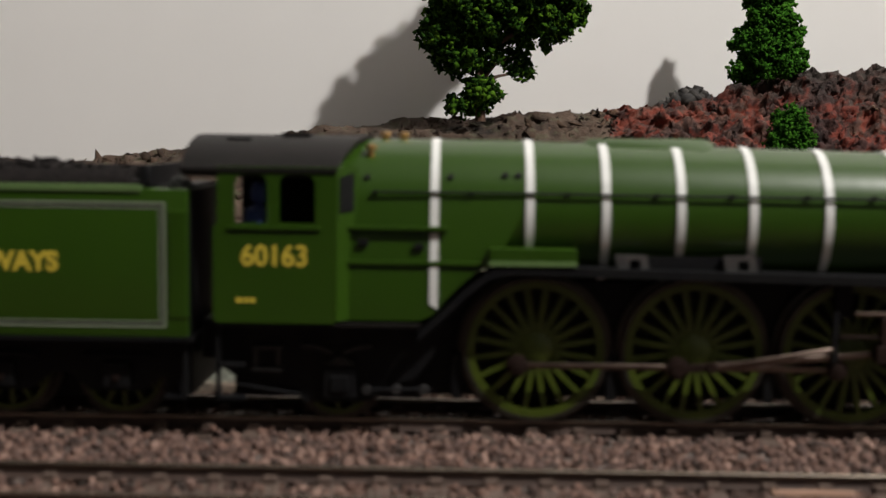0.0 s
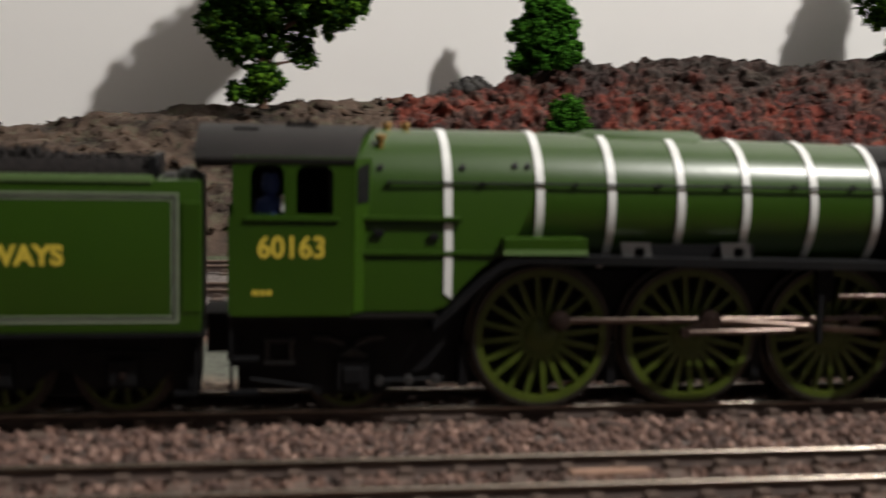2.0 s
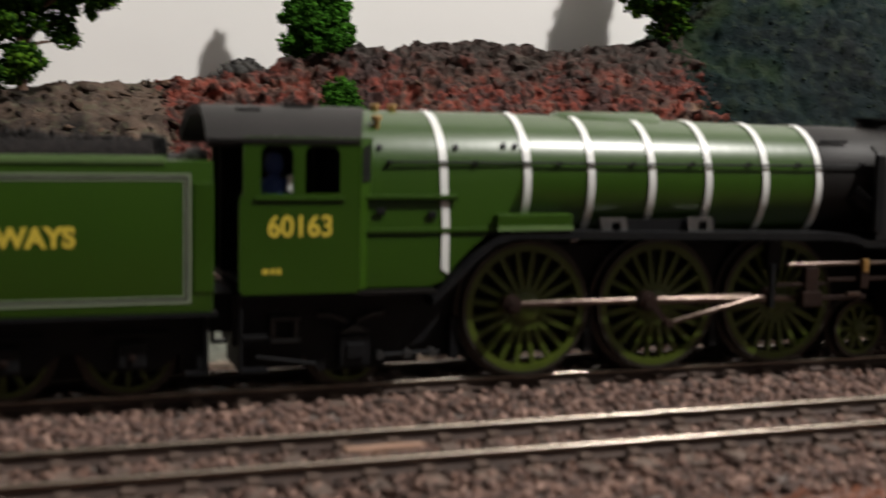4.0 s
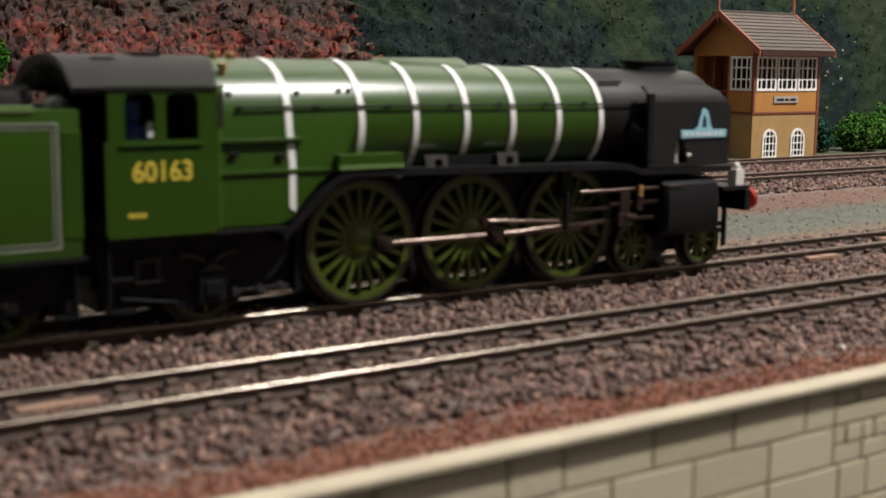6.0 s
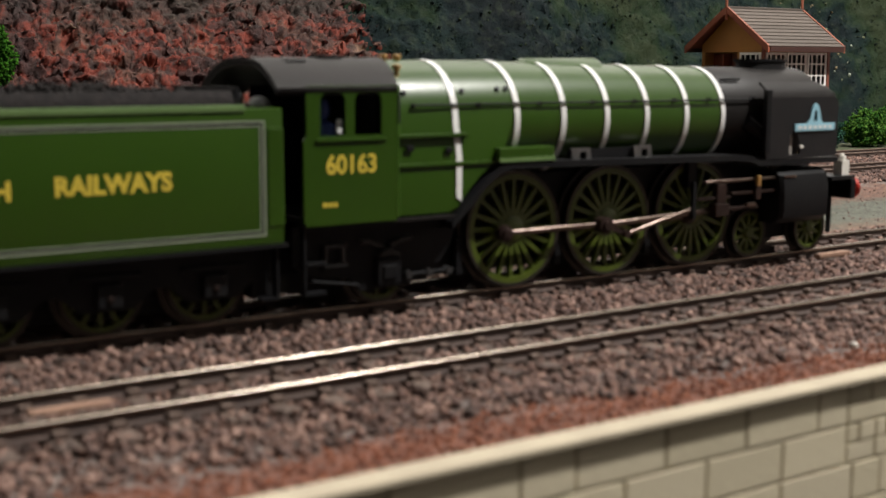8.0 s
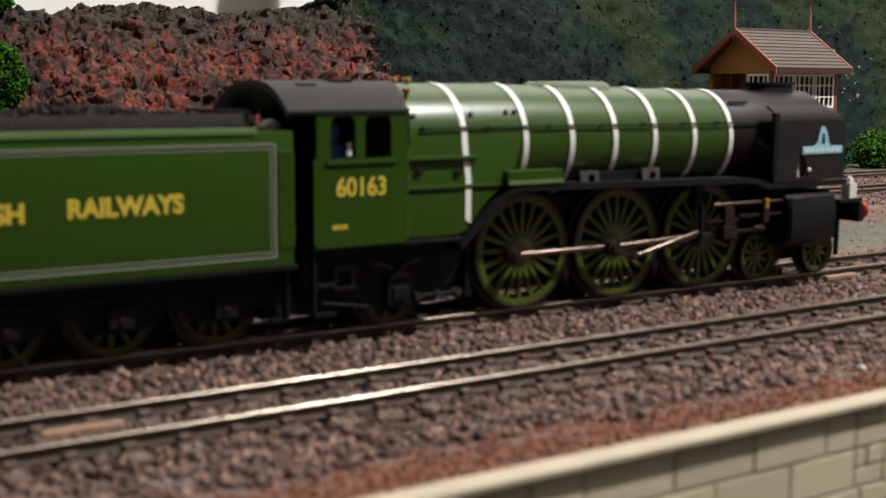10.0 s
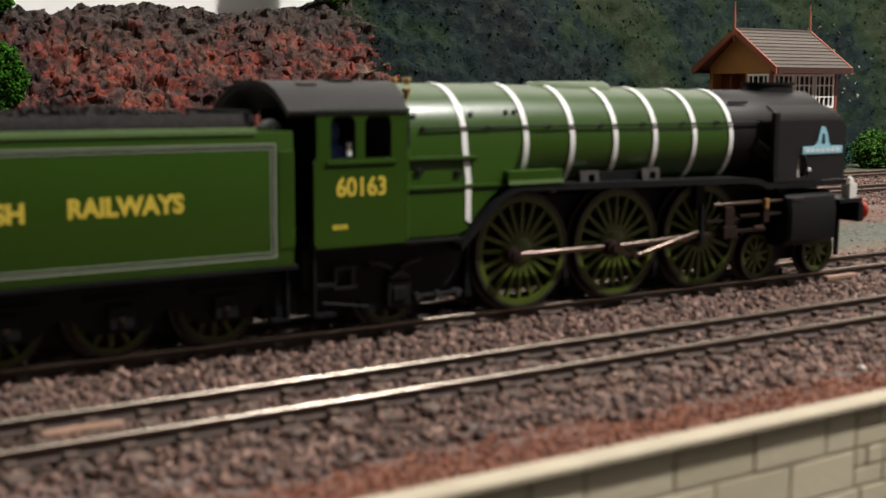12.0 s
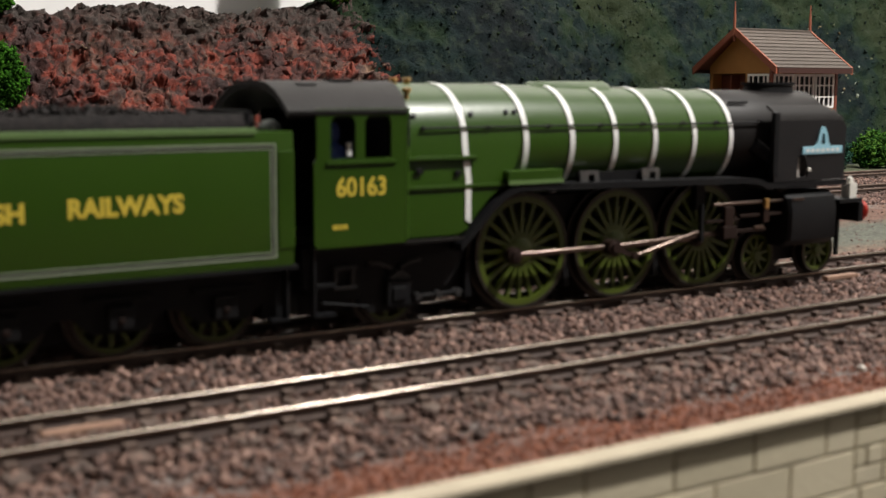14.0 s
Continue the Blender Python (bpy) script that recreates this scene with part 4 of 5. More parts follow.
# cladding strips, plugs and handrail
for side in (-1, 1):
    for z, a, b in ((35.6, -34.5, -16.5), (29.4, -36.0, -9.0)):
        part("cladding_strip", bars((a, b, side * 15.0 - 0.45, side * 15.0 + 0.45, z - 0.42, z + 0.42), bevel=0.2), GREEN, loco, "green cladding ledge")
        # black line painting the shadow cast under the strip
        part("cladding_joint", bars((a, b, side * 15.0 - 0.2, side * 15.0 + 0.2, z - 0.74, z - 0.44)), BLACK, loco)
part("footplate_edge", bars((-9.0, 6.6, -16.9, -16.5, 29.3, 30.2)), LIGHTGREEN, loco, "pale green edge line")
for x, z in ((-31.0, 44.6), (-16.0, 44.8), (-6.2, 45.2), (-3.8, 45.2)):
    bm = bmesh.new()
    a = math.asin((z - 37.6) / 13.9)
    n = Vector((0, -math.cos(a), math.sin(a)))
    p = Vector((x, 0, 37.6)) + n * 13.7
    rod(bm, p, p + n * 0.6, 0.62, 0.5, 10)
    part("wash_plug", bm, BLACK, loco, "dark washout plug")
for x, z in ((-31.5, 33.0), (-21.5, 32.4)):
    part("wash_plug", bars((x - 0.9, x + 0.9, -15.5, -14.9, z - 0.6, z + 0.6), bevel=0.2), BLACK, loco, "dark washout plug")
bm = bmesh.new()
for side in (-1, 1):
    rod(bm, (-30, side * 13.8, 42.0), (-2, side * 13.5, 42.0), 0.26, n=8)
    rod(bm, (-2, side * 13.5, 42.0), (78, side * 12.4, 41.7), 0.26, n=8)
part("handrail", bm, BLACK, loco, "thin dark handrail")
for x in (-29.5, -12.5, 5.0, 21.0, 34.5, 48.0, 60.0, 76.0):
    bm = bmesh.new()
    y = float(np.interp(x, [-2, 78], [13.5, 12.4])) if x > -2 else 13.7
    rod(bm, (x, -y + 1.4, 42.0), (x, -y - 0.2, 41.9), 0.4, 0.5, 8)
    part("handrail_knob", bm, BLACK, loco)

# dome cover, chimney, safety valves
bm = loft(bmesh.new(), [[(x, y * k, z0 + (h if abs(y) < 2 else 0.25 * h)) for y, z0 in ((-5, 49.2), (-3.6, 50.5), (-1.5, 51.3), (1.5, 51.3), (3.6, 50.5), (5, 49.2))] + [(x, 0, 45)] for x, h, k in ((8.5, 0.0, 0.6), (10.5, 0.7, 1.0), (31.0, 0.9, 1.0), (33.0, 0.2, 0.7))])
part("dome_cover", bm, GREEN, loco, "flat green dome cover", True)
bm = bmesh.new()
for x, z, r in ((92.5, 48.8, (8.6, 3.8)), ):
    rings = []
    for zz, k in ((47.0, 1.12), (49.9, 1.0), (51.2, 0.98), (51.5, 1.08), (52.1, 1.08), (52.1, 0.85), (50.6, 0.8)):
        rings.append([(x + r[0] * k * math.copysign(abs(math.cos(a)) ** 0.6, math.cos(a)), r[1] * k * math.sin(a), zz) for a in np.linspace(0, 2 * math.pi, 32, endpoint=False)])
    loft(bm, rings)
part("chimney", bm, BLACK, loco, "low elongated black chimney", True)
part("smokebox_rail", bars((67, 74, -9.6, -9.0, 46.6, 47.2), bevel=0.1), BLACK, loco)
for x in (-28.5, -25.0):
    bm = bmesh.new()
    turned(bm, [(50.8, 1.1), (51.6, 1.1), (51.7, 0.7), (53.2, 0.7), (53.3, 1.0), (53.9, 0.9), (54.0, 0.1)], "z", 14)
    for v in bm.verts:
        v.co += Vector((x, 0, -1.2))
    part("safety_valve", bm, BRASS, loco, "brass safety valve", True)
bm = bmesh.new()
turned(bm, [(0, 0.5), (2.2, 0.6), (2.4, 1.0), (3.2, 1.0), (3.4, 0.2)], "z", 12)
for v in bm.verts:
    v.co += Vector((-30.6, -8.6, 47.2))
part("whistle", bm, BRASS, loco, "brass whistle", True)

# cab
win1, win2 = rounded(-54.1, -48.3, 36.4, 44.9, 1.6, 0.4), rounded(-46.2, -39.8, 36.4, 44.9, 1.6, 0.4)
outline = [(-57.2, 18.6), (-36.4, 18.6), (-36.4, 46.4), (-57.2, 46.4), (-57.2, 36.5), (-57.9, 35.6), (-57.9, 19.4)]
for y0, y1 in ((-17.5, -16.7), (16.7, 17.5)):
    cab_side = part("cab_side", plate(outline, [win1, win2], y0, y1), GREEN, loco)
part("window_ledge", bars((-55.2, -38.8, -17.9, -17.4, 35.2, 35.9), bevel=0.15), GREEN, loco)
# thin black bar painted in as the ledge's own shadow
part("ledge_joint", bars((-55.0, -39.0, -17.66, -17.4, 34.85, 35.2)), BLACK, loco)
for side in (-1, 1):
    bm = loft(bmesh.new(), [[(-36.6, side * 17.4, z), (-36.0, side * 17.5, z), (-32.6, side * 13.2, z), (-33.2, side * 13.1, z)] for z in (19.0, 46.4)])
    part("cab_front", bm, GREEN, loco)
    bm = loft(bmesh.new(), [[(-35.6, side * 17.05, z - 0.4), (-35.45, side * 17.1, z), (-33.2, side * 14.2, z + 0.9 * (z > 40)), (-33.3, side * 14.1, z)] for z in (38.5, 44.6)])
    part("spectacle", bm, BLACK, loco, "dark cab front window")


def roof_arc(x, drop=0.0, n=18, inner=False):
    out = []
    for i in range(n + 1):
        y = -17.7 + 35.4 * i / n
        z = 46.0 + 6.0 * (1 - (abs(y) / 17.7) ** 2.6) - (0.7 if inner else 0)
        out.append((x + drop * abs(y) / 17.7, y, z))
    return out


bm = loft(bmesh.new(), [roof_arc(x, d) + roof_arc(x, d, inner=True)[::-1] for x, d in ((-62.7, -1.0), (-60, -0.6), (-48, 0), (-38, -0.8), (-30.6, -5.4))])
part("cab_roof", bm, SOOT, loco, "dark grey curved cab roof", True)
bm = loft(bmesh.new(), [roof_arc(x, -5.4, inner=True) + [(x - 4.0, 14, 45.6), (x - 4.0, -14, 45.6)] for x in (-31.6, -31.0)])
part("cab_spandrel", bm, GREEN, loco)
# added black shell: the hollow roof's shade put into colour
bm = bmesh.new()
loft(bm, [[(x, y * 0.985, z - 0.75) for x, y, z in roof_arc(q, d)] + [(x, y * 0.95, z - 1.5) for x, y, z in roof_arc(q, d)][::-1] for q, d in ((-62.4, -1.0), (-50, 0), (-38.5, -0.6))])
part("roof_lining", bm, BLACK, loco, "black shell for the shade under the cab roof")
part("roof_vent", bars((-57.0, -52.5, -9.0, -7.0, 50.4, 51.4), bevel=0.25), BLACK, loco, "low black roof ventilator")
part("roof_vent", bars((-47.5, -42, -5.5, -1.5, 51.7, 52.4), bevel=0.25), SOOT, loco)
part("backhead", bars((-38.5, -36.6, -13, 13, 19, 45)), BLACK, loco)
part("cab_floor", bars((-57, -38.5, -16.6, 16.6, 18.7, 20)), BLACK, loco)
part("cab_interior", bars((-57, -38.6, 7.6, 8.2, 20, 46)), BLACK, loco)
bm = bmesh.new()
turned(bm, [(20, 2.6), (28, 2.9), (35, 3.0), (38.5, 2.6), (39.4, 0.9)], "z", 14)
turned(bm, [(39.4, 0.9), (40.3, 1.6), (41.8, 1.7), (43.4, 1.3), (43.8, 0.2)], "z", 14)
for v in bm.verts:
    v.co += Vector((-50.5, -11.5, 0))
part("figurine", bm, FIGBLUE, loco, "plain blue model figure in the cab", True)
part("figurine_panel", bars((-48.8, -47.6, -14.8, -14.3, 36.6, 39.6), bevel=0.2), WHITE, loco)
lettering("60163", -52.9, -41.2, 28.7, 32.7, -17.52, YELLOW, loco, "running_number", 0.026)
part("small_print", bars((-53.8, -52.7, -17.6, -17.5, 22.2, 23.1), (-52.4, -51.6, -17.6, -17.5, 22.2, 23.1), (-51.3, -50.4, -17.6, -17.5, 22.2, 23.1)), YELLOW, loco)
part("cab_edge", bars((-57.9, -21, -17.3, -14.6, 18.0, 18.6)), SOOT, loco)

# running plate, splashers, frames
bm = bmesh.new()
for side in (-1, 1):
    path = [(-21.5, 17.0), (-17.5, 20.5), (-13.0, 25.0), (-9.0, 28.2), (-5.0, 29.3), (10, 29.0), (66, 28.0), (71.5, 27.6), (75, 26.3), (106, 26.1)]
    loft(bm, [[(x, side * 16.6, z), (x, side * 16.6, z - 1.5), (x + 0.01, side * 9.0, z - 1.5), (x + 0.01, side * 9.0, z)] for x, z in path])
part("running_plate", bm, BLACK, loco, "black running plate", True)
part("main_frame", bars((-20, 106, -6.8, -5.8, 4.0, 25.5), (-20, 106, 5.8, 6.8, 4.0, 25.5), (-20, 106, -5.8, 5.8, 20, 26)), BLACK, loco)
part("inner_fill", bars((-57, 70, -5.6, 5.6, 7.4, 19.5), (-56, -21, -6.0, 6.0, 3.0, 7.4)), BLACK, loco)
for x in (17.3, 36.7):
    bm = plate([(x - 3.1, 27.6), (x + 2.6, 27.6), (x + 2.0, 31.4), (x - 3.7, 31.4)], [rounded(x - 1.1, x + 0.9, 28.7, 30.5, 0.5)], -14.2, -13.5)
    part("footstep_bracket", bm, BRACKET, loco, "grey metal plate with a square hole")
part("step_back", bars((14, 40, -13.2, -12.4, 27.4, 31.0)), BLACK, loco)

# smoke deflectors with nameplate
DEFLECTOR = material("deflector_black_paint", (0.009, 0.009, 0.010), 0.45, 0, (0.013, 0.012, 0.013), 9, 0.6, 0.05, 1.0, specular=0.3)
for side in (-1, 1):
    # an upright plate with a small opening, and a leaf folded in over it
    foot = [(104.8, 26.4), (105.0, 40.2), (104.4, 41.6), (102.8, 42.2), (77.0, 42.2), (77.0, 26.4)]
    side_plate = part("smoke_deflector", plate(foot, [[(90.0, 27.3), (89.8, 30.0), (89.0, 32.2), (87.6, 33.4), (86.2, 32.6), (85.8, 30.0), (85.8, 27.3)]], side * 16.7, side * 16.2), DEFLECTOR, loco, "black smoke deflector plate with a small opening")
    fold = [(16.7, 42.0), (16.3, 43.4), (15.2, 44.9), (13.4, 46.2), (13.0, 45.8), (14.8, 44.5), (15.8, 43.2), (16.2, 42.0)]
    bm = loft(bmesh.new(), [[(x, side * y, min(z, cut)) for y, z in fold] for x, cut in ((77.2, 46.2), (99.6, 46.2), (102.0, 45.2), (103.4, 43.6), (104.0, 42.3))])
    part("folded_leaf", bm, SMOKEBOX, side_plate, "dark inward-folded upper leaf", True)
bm = bars((87.4, 103.3, -17.1, -16.6, 33.3, 35.3), bevel=0.15)
arch = [(92.2, 35.2), (98.6, 35.2), (97.6, 36.4), (97.1, 38.4), (96.4, 40.0), (95.4, 40.6), (94.4, 40.0), (93.7, 38.4), (93.2, 36.4)]
plate(arch, [[(94.6, 35.9), (96.2, 35.9), (95.9, 38.3), (95.4, 38.9), (94.9, 38.3)]], -17.1, -16.6, bm)
plaque = part("nameplate", bm, PLATEBLUE, loco, "light blue nameplate with an arched crest")
part("plate_bar", bars(*[(88.6 + 2.0 * i, 89.9 + 2.0 * i, -17.16, -17.08, 33.9, 34.7) for i in range(7)]), WHITE, plaque)
part("deflector_stay", bars((76.4, 78.4, -17.0, -15.6, 28.0, 44.4), bevel=0.3), BLACK, loco)
bm = bmesh.new()
rod(bm, (74, -11.5, 36), (80, -13.8, 31.5), 2.2, 1.9, 12)
rod(bm, (80, -13.8, 31.5), (82.5, -14.5, 24.0), 1.9, 1.9, 12)
part("steam_pipe", bm, BLACK, loco, "black outside steam pipe", True)
part("pipe_fitting", bars((86.4, 88.4, -15.6, -14.6, 26.8, 32.4), bevel=0.45), SIGNGREY, loco, "pale grey pipe cover")
part("drain_cock", bars((89.6, 90.9, -17.3, -16.6, 28.8, 29.7), bevel=0.3), LAMPWHITE, loco)

# cylinders, slide bars and fixed valve gear
for side in (-1, 1):
    bm = bmesh.new()
    sect = [(9, 9.4), (15.5, 9.2), (17.6, 10.8), (18.0, 13.0), (18.0, 18.5), (17.2, 22.0), (15.0, 23.4), (9, 23.4)]
    loft(bm, [[(x, side * (y - c), z) for y, z in sect] for x, c in ((82.5, 0.8), (83.3, 0), (100.6, 0), (101.4, 0.8))])
    cyl = part("cylinder", bm, BLACK, loco, "black outside cylinder block", True)
    part("cylinder_lining", bars((83.6, 88.0, side * 17.5 - 0.15, side * 17.5 + 0.15, 21.4, 22.0)), STEEL, cyl)
    part("slide_bar", bars((56.5, 83, side * 15.0 - 0.6, side * 15.0 + 0.6, 21.0, 21.8), bevel=0.25), STEEL, loco, "bright slide bar", 80)
    part("link_bracket", bars((52.8, 53.8, side * 14.6 - 0.5, side * 14.6 + 0.5, 12.5, 21.6), (54, 57, side * 11.0 - 1.0, side * 11.0 + 1.0, 20, 27)), BLACK, loco)
    part("valve_rod", bars((66, 84, side * 15.4 - 0.35, side * 15.4 + 0.35, 17.7, 18.5), (74, 76, side * 16 - 0.5, side * 16 + 0.5, 16.2, 20.0), (54, 66, side * 15.2 - 0.3, side * 15.2 + 0.3, 16.9, 17.6), bevel=0.15), BROWNSTEEL, loco, "bronzed valve gear")
    part("oil_pot", bars((74.3, 75.7, side * 16.2 - 0.6, side * 16.2 + 0.6, 19.6, 22.4), bevel=0.3), BRASS, loco)
    part("union_link", bars((70.5, 74.0, side * 16.3 - 0.4, side * 16.3 + 0.4, 14.6, 15.5), bevel=0.2), STEEL, loco)

# front end
part("buffer_beam", bars((111.5, 113.5, -17.0, 17.0, 14.2, 19.6), bevel=0.25), BLACK, loco, "black edged buffer beam")
part("front_platform", bars((104, 113.6, -16.4, 16.4, 19.6, 20.6)), BLACK, loco)
part("beam_face", bars((113.5, 113.8, -16.4, 16.4, 14.8, 19.0)), RED, loco, "red buffer beam face")
for y in (-11.4, 11.4):
    bm = bmesh.new()
    turned(bm, [(113.8, 2.0), (116.4, 1.6), (116.5, 1.0), (118.6, 1.0)], "x", 18)
    for v in bm.verts:
        v.co += Vector((0, y, 16.6))
    buf = part("buffer", bm, BLACK, loco, "", True)
    bm = bmesh.new()
    turned(bm, [(118.5, 2.5), (119.2, 2.9), (119.7, 2.4), (119.9, 0.1)], "x", 22)
    for v in bm.verts:
        v.co += Vector((0, y, 16.6))
    part("buffer_head", bm, RED, buf, "red buffer head", True)
for y in (-13.2, 13.2):
    bm = bars((110.4, 113.4, y - 1.4, y + 1.4, 20.6, 24.6))
    rod(bm, (111.9, y, 24.6), (111.9, y, 25.9), 1.15, 0.95, 12)
    rod(bm, (111.9, y, 25.9), (111.9, y, 26.5), 0.7, 0.3, 12)
    rod(bm, (113.3, y, 22.6), (114.0, y, 22.6), 1.1, 1.0, 12)
    part("head_lamp", bm, LAMPWHITE, loco, "white head lamp")
part("coupling_hook", bars((113.8, 117, -0.5, 0.5, 16, 17.6), bevel=0.2), BLACK, loco)
part("guard_iron", bars((112.2, 113.4, -9.2, -8.4, 4.0, 14.4), (112.2, 113.4, 8.4, 9.2, 4.0, 14.4), (108, 120, -1.5, 1.5, 6.2, 7.6), (107, 113, -9, 9, 9.4, 10.6)), BLACK, loco)
part("bogie_frame", bars((74, 109, -6.9, -5.9, 4.2, 9.0), (74, 109, 5.9, 6.9, 4.2, 9.0), (88, 94, -6, 6, 5, 10)), BLACK, loco)

# trailing truck and under-cab fittings
for side in (-1, 1):
    truck = part("truck_frame", plate([(-58, 17.8), (-17, 17.8), (-19, 12), (-22, 8.0), (-27, 6.6), (-30, 3.6), (-42, 3.4), (-45, 6.4), (-53, 7.0), (-58, 10)], [], side * 12.3, side * 11.5), BLACK, loco)
    part("axle_box", bars((-38.6, -32.8, side * 13.1 - 0.8, side * 13.1 + 0.8, 4.4, 10.0), (-37.4, -34.0, side * 13.9 - 0.4, side * 13.9 + 0.4, 5.6, 8.6), bevel=0.3), BLACK, truck)
    for q in range(3):
        part("spring_leaf", bars((-38.4 + 0.9 * q, -33.0 - 0.9 * q, side * 13.2 - 0.7, side * 13.2 + 0.7, 10.5 - 0.1 * q + 0.55 * q, 10.9 + 0.55 * q), bevel=0.08), FRAMEGREY, truck)
    for xa, xb in ((-42.6, -37.2), (-30.0, -35.2)):
        bm = loft(bmesh.new(), [[(x, side * 13.7, z), (x, side * 12.4, z), (x, side * 12.4, z - 0.75), (x, side * 13.7, z - 0.75)] for x, z in ((xa, 14.3), ((xa + xb) / 2, 14.1), (xb, 13.0))])
        part("spring_hanger", bm, FRAMEGREY, truck)
    part("injector", bars((-51.6, -46.0, side * 13.4 - 0.7, side * 13.4 + 0.7, 13.2, 13.9), (-51.6, -46.0, side * 13.4 - 0.7, side * 13.4 + 0.7, 9.2, 9.9), (-51.4, -50.6, side * 13.2 - 0.5, side * 13.2 + 0.5, 9.9, 13.2), (-47.2, -46.4, side * 13.2 - 0.5, side * 13.2 + 0.5, 9.9, 13.2), bevel=0.2), FRAMEGREY, truck, "grey-black injector casting")
    for q in (-30.8, -25.4, -20.4):
        bm = bmesh.new()
        rod(bm, (q, side * 12.2, 6.0), (q, side * 14.0, 6.0), 0.95, 0.8, 12)
        part("pipe_union", bm, FRAMEGREY, truck, "dull pipe union", True)
    bm = bmesh.new()
    rod(bm, (-31, side * 13.2, 6.0), (-19, side * 13.2, 6.2), 0.4, n=8)
    rod(bm, (-54, side * 13.0, 6.6), (-43, side * 13.0, 4.9), 0.35, n=8)
    part("water_pipe", bm, BLACK, truck, "", True)
    part("cab_step", bars((-57.5, -52.5, side * 15.5 - 1.2, side * 15.5 + 1.2, 4.4, 5.0), (-57.5, -52.5, side * 15.5 - 1.0, side * 15.5 + 1.0, 10.4, 11.0), (-57.6, -57.0, side * 15.5 - 1.0, side * 15.5 + 1.0, 4.4, 18.4)), BLACK, loco)
    for q in (-14.5, 14.0, 43.0):
        part("brake_shoe", bars((q - 0.9, q + 0.9, side * 8.6 - 0.8, side * 8.6 + 0.8, 3.8, 12.0), bevel=0.2), BLACK, loco)
part("drag_box", bars((-61.6, -57.2, -8, 8, 10.6, 17.8)), BLACK, loco)
part("ash_pan", bars((-24, -12, -7, 7, 5.0, 17)), BLACK, loco)


# ---- wheels ----
def wheel(parent, name, x, y, r, spokes, hub, pin=0.0):
    """A spoked wheel on the y axis; the outer side is away from the middle of the track."""
    o = -1 if y < 0 else 1
    bm = bmesh.new()
    n = 56 if r > 10 else 36
    for ro, ri, ya, yb in ((r - 0.75, r - 2.1 if r > 10 else r - 1.5, 1.1, -1.2),):
        prof = [(ri, o * ya), (ro, o * ya), (ro, o * yb), (ri, o * yb)]
        rings = [[(q * math.cos(a), yy, q * math.sin(a)) for q, yy in prof] for a in np.linspace(0, 2 * math.pi, n, endpoint=False)]
        loft(bm, rings + [rings[0]], cap=False)
    hubm = [(o * -1.2, hub), (o * 1.0, hub), (o * 1.5, hub * 0.75), (o * 1.6, 0.1)]
    turned(bm, hubm, "y", 20)
    if pin:
        turned(bm, [(o * -0.5, hub * 0.8), (o * 1.3, hub * 0.7), (o * 1.35, 0.1)], "y", 16)
        for v in list(bm.verts)[-48:]:
            v.co.x += pin * 0.8
    wh = part(name, bm, WHEELGREEN, parent, "green spoked wheel", True)
    w0, w1 = (0.62, 0.42) if r > 10 else (0.55, 0.4)
    ri = r - 1.7
    pts = [(hub * 0.8, w0), (ri, w1), (ri, -w1), (hub * 0.8, -w0)]
    first = part("spoke", loft(bmesh.new(), [[(q, o * yy, w) for q, w in pts] for yy in (0.75, -0.4)]), WHEELGREEN, wh)
    for k in range(spokes):
        sp = first if k == 0 else new("spoke", first.data)
        sp.parent = wh
        sp.rotation_euler = (0, 2 * math.pi * (k + 0.5) / spokes, 0)
    bm = bmesh.new()
    prof = [(r - 0.78, o * 1.25), (r, o * 1.25), (r, o * -1.0), (r + 0.9, o * -1.15), (r + 0.9, o * -1.7), (r - 0.78, o * -1.7)]
    rings = [[(q * math.cos(a), yy, q * math.sin(a)) for q, yy in prof] for a in np.linspace(0, 2 * math.pi, n, endpoint=False)]
    loft(bm, rings + [rings[0]], cap=False)
    part("tyre", bm, TYRE, wh, "dark steel tyre", True)
    if pin:
        bm = bmesh.new()
        turned(bm, [(o * 1.2, 1.25), (o * 4.9, 1.25), (o * 5.1, 0.1)], "y", 14)
        for v in bm.verts:
            v.co.x += pin
        part("crank_pin", bm, BROWNSTEEL, wh, "dull bronze crank pin", True)
    return wh, x, y, r


wheels = []
for side in (-1, 1):
    for x in (0.0, 28.9, 57.8):
        wheels.append(wheel(loco, "driving_wheel", x, side * 9.2, WHEEL_R, 20, 3.0, CRANK))
        if x == 28.9:
            far = (3.1 * math.cos(radians(104)), 3.1 * math.sin(radians(104)))
            bm = bmesh.new()
            rod(bm, (CRANK, side * 5.4, 0), (CRANK, side * 6.2, 0), 1.2, n=14)
            rod(bm, (far[0], side * 5.4, far[1]), (far[0], side * 7.0, far[1]), 0.9, n=14)
            loft(bm, [[(CRANK, yy, 0.8), (CRANK, yy, -0.8), (far[0], yy, far[1] - 0.7), (far[0], yy, far[1] + 0.7)] for yy in (side * 5.5, side * 6.1)])
            part("return_crank", bm, BROWNSTEEL, wheels[-1][0], "bronzed return crank", True)
    for x in (79.0, 103.2):
        wheels.append(wheel(loco, "bogie_wheel", x, side * 9.0, 6.35, 10, 1.7))
    wheels.append(wheel(loco, "trailing_wheel", -36.2, side * 9.0, 7.3, 10, 1.8))
for x, r in ((0, 13.35), (28.9, 13.35), (57.8, 13.35), (79, 6.35), (103.2, 6.35), (-36.2, 7.3)):
    bm = bmesh.new()
    rod(bm, (x, -8, r), (x, 8, r), 1.3, n=12)
    part("axle", bm, BLACK, loco)


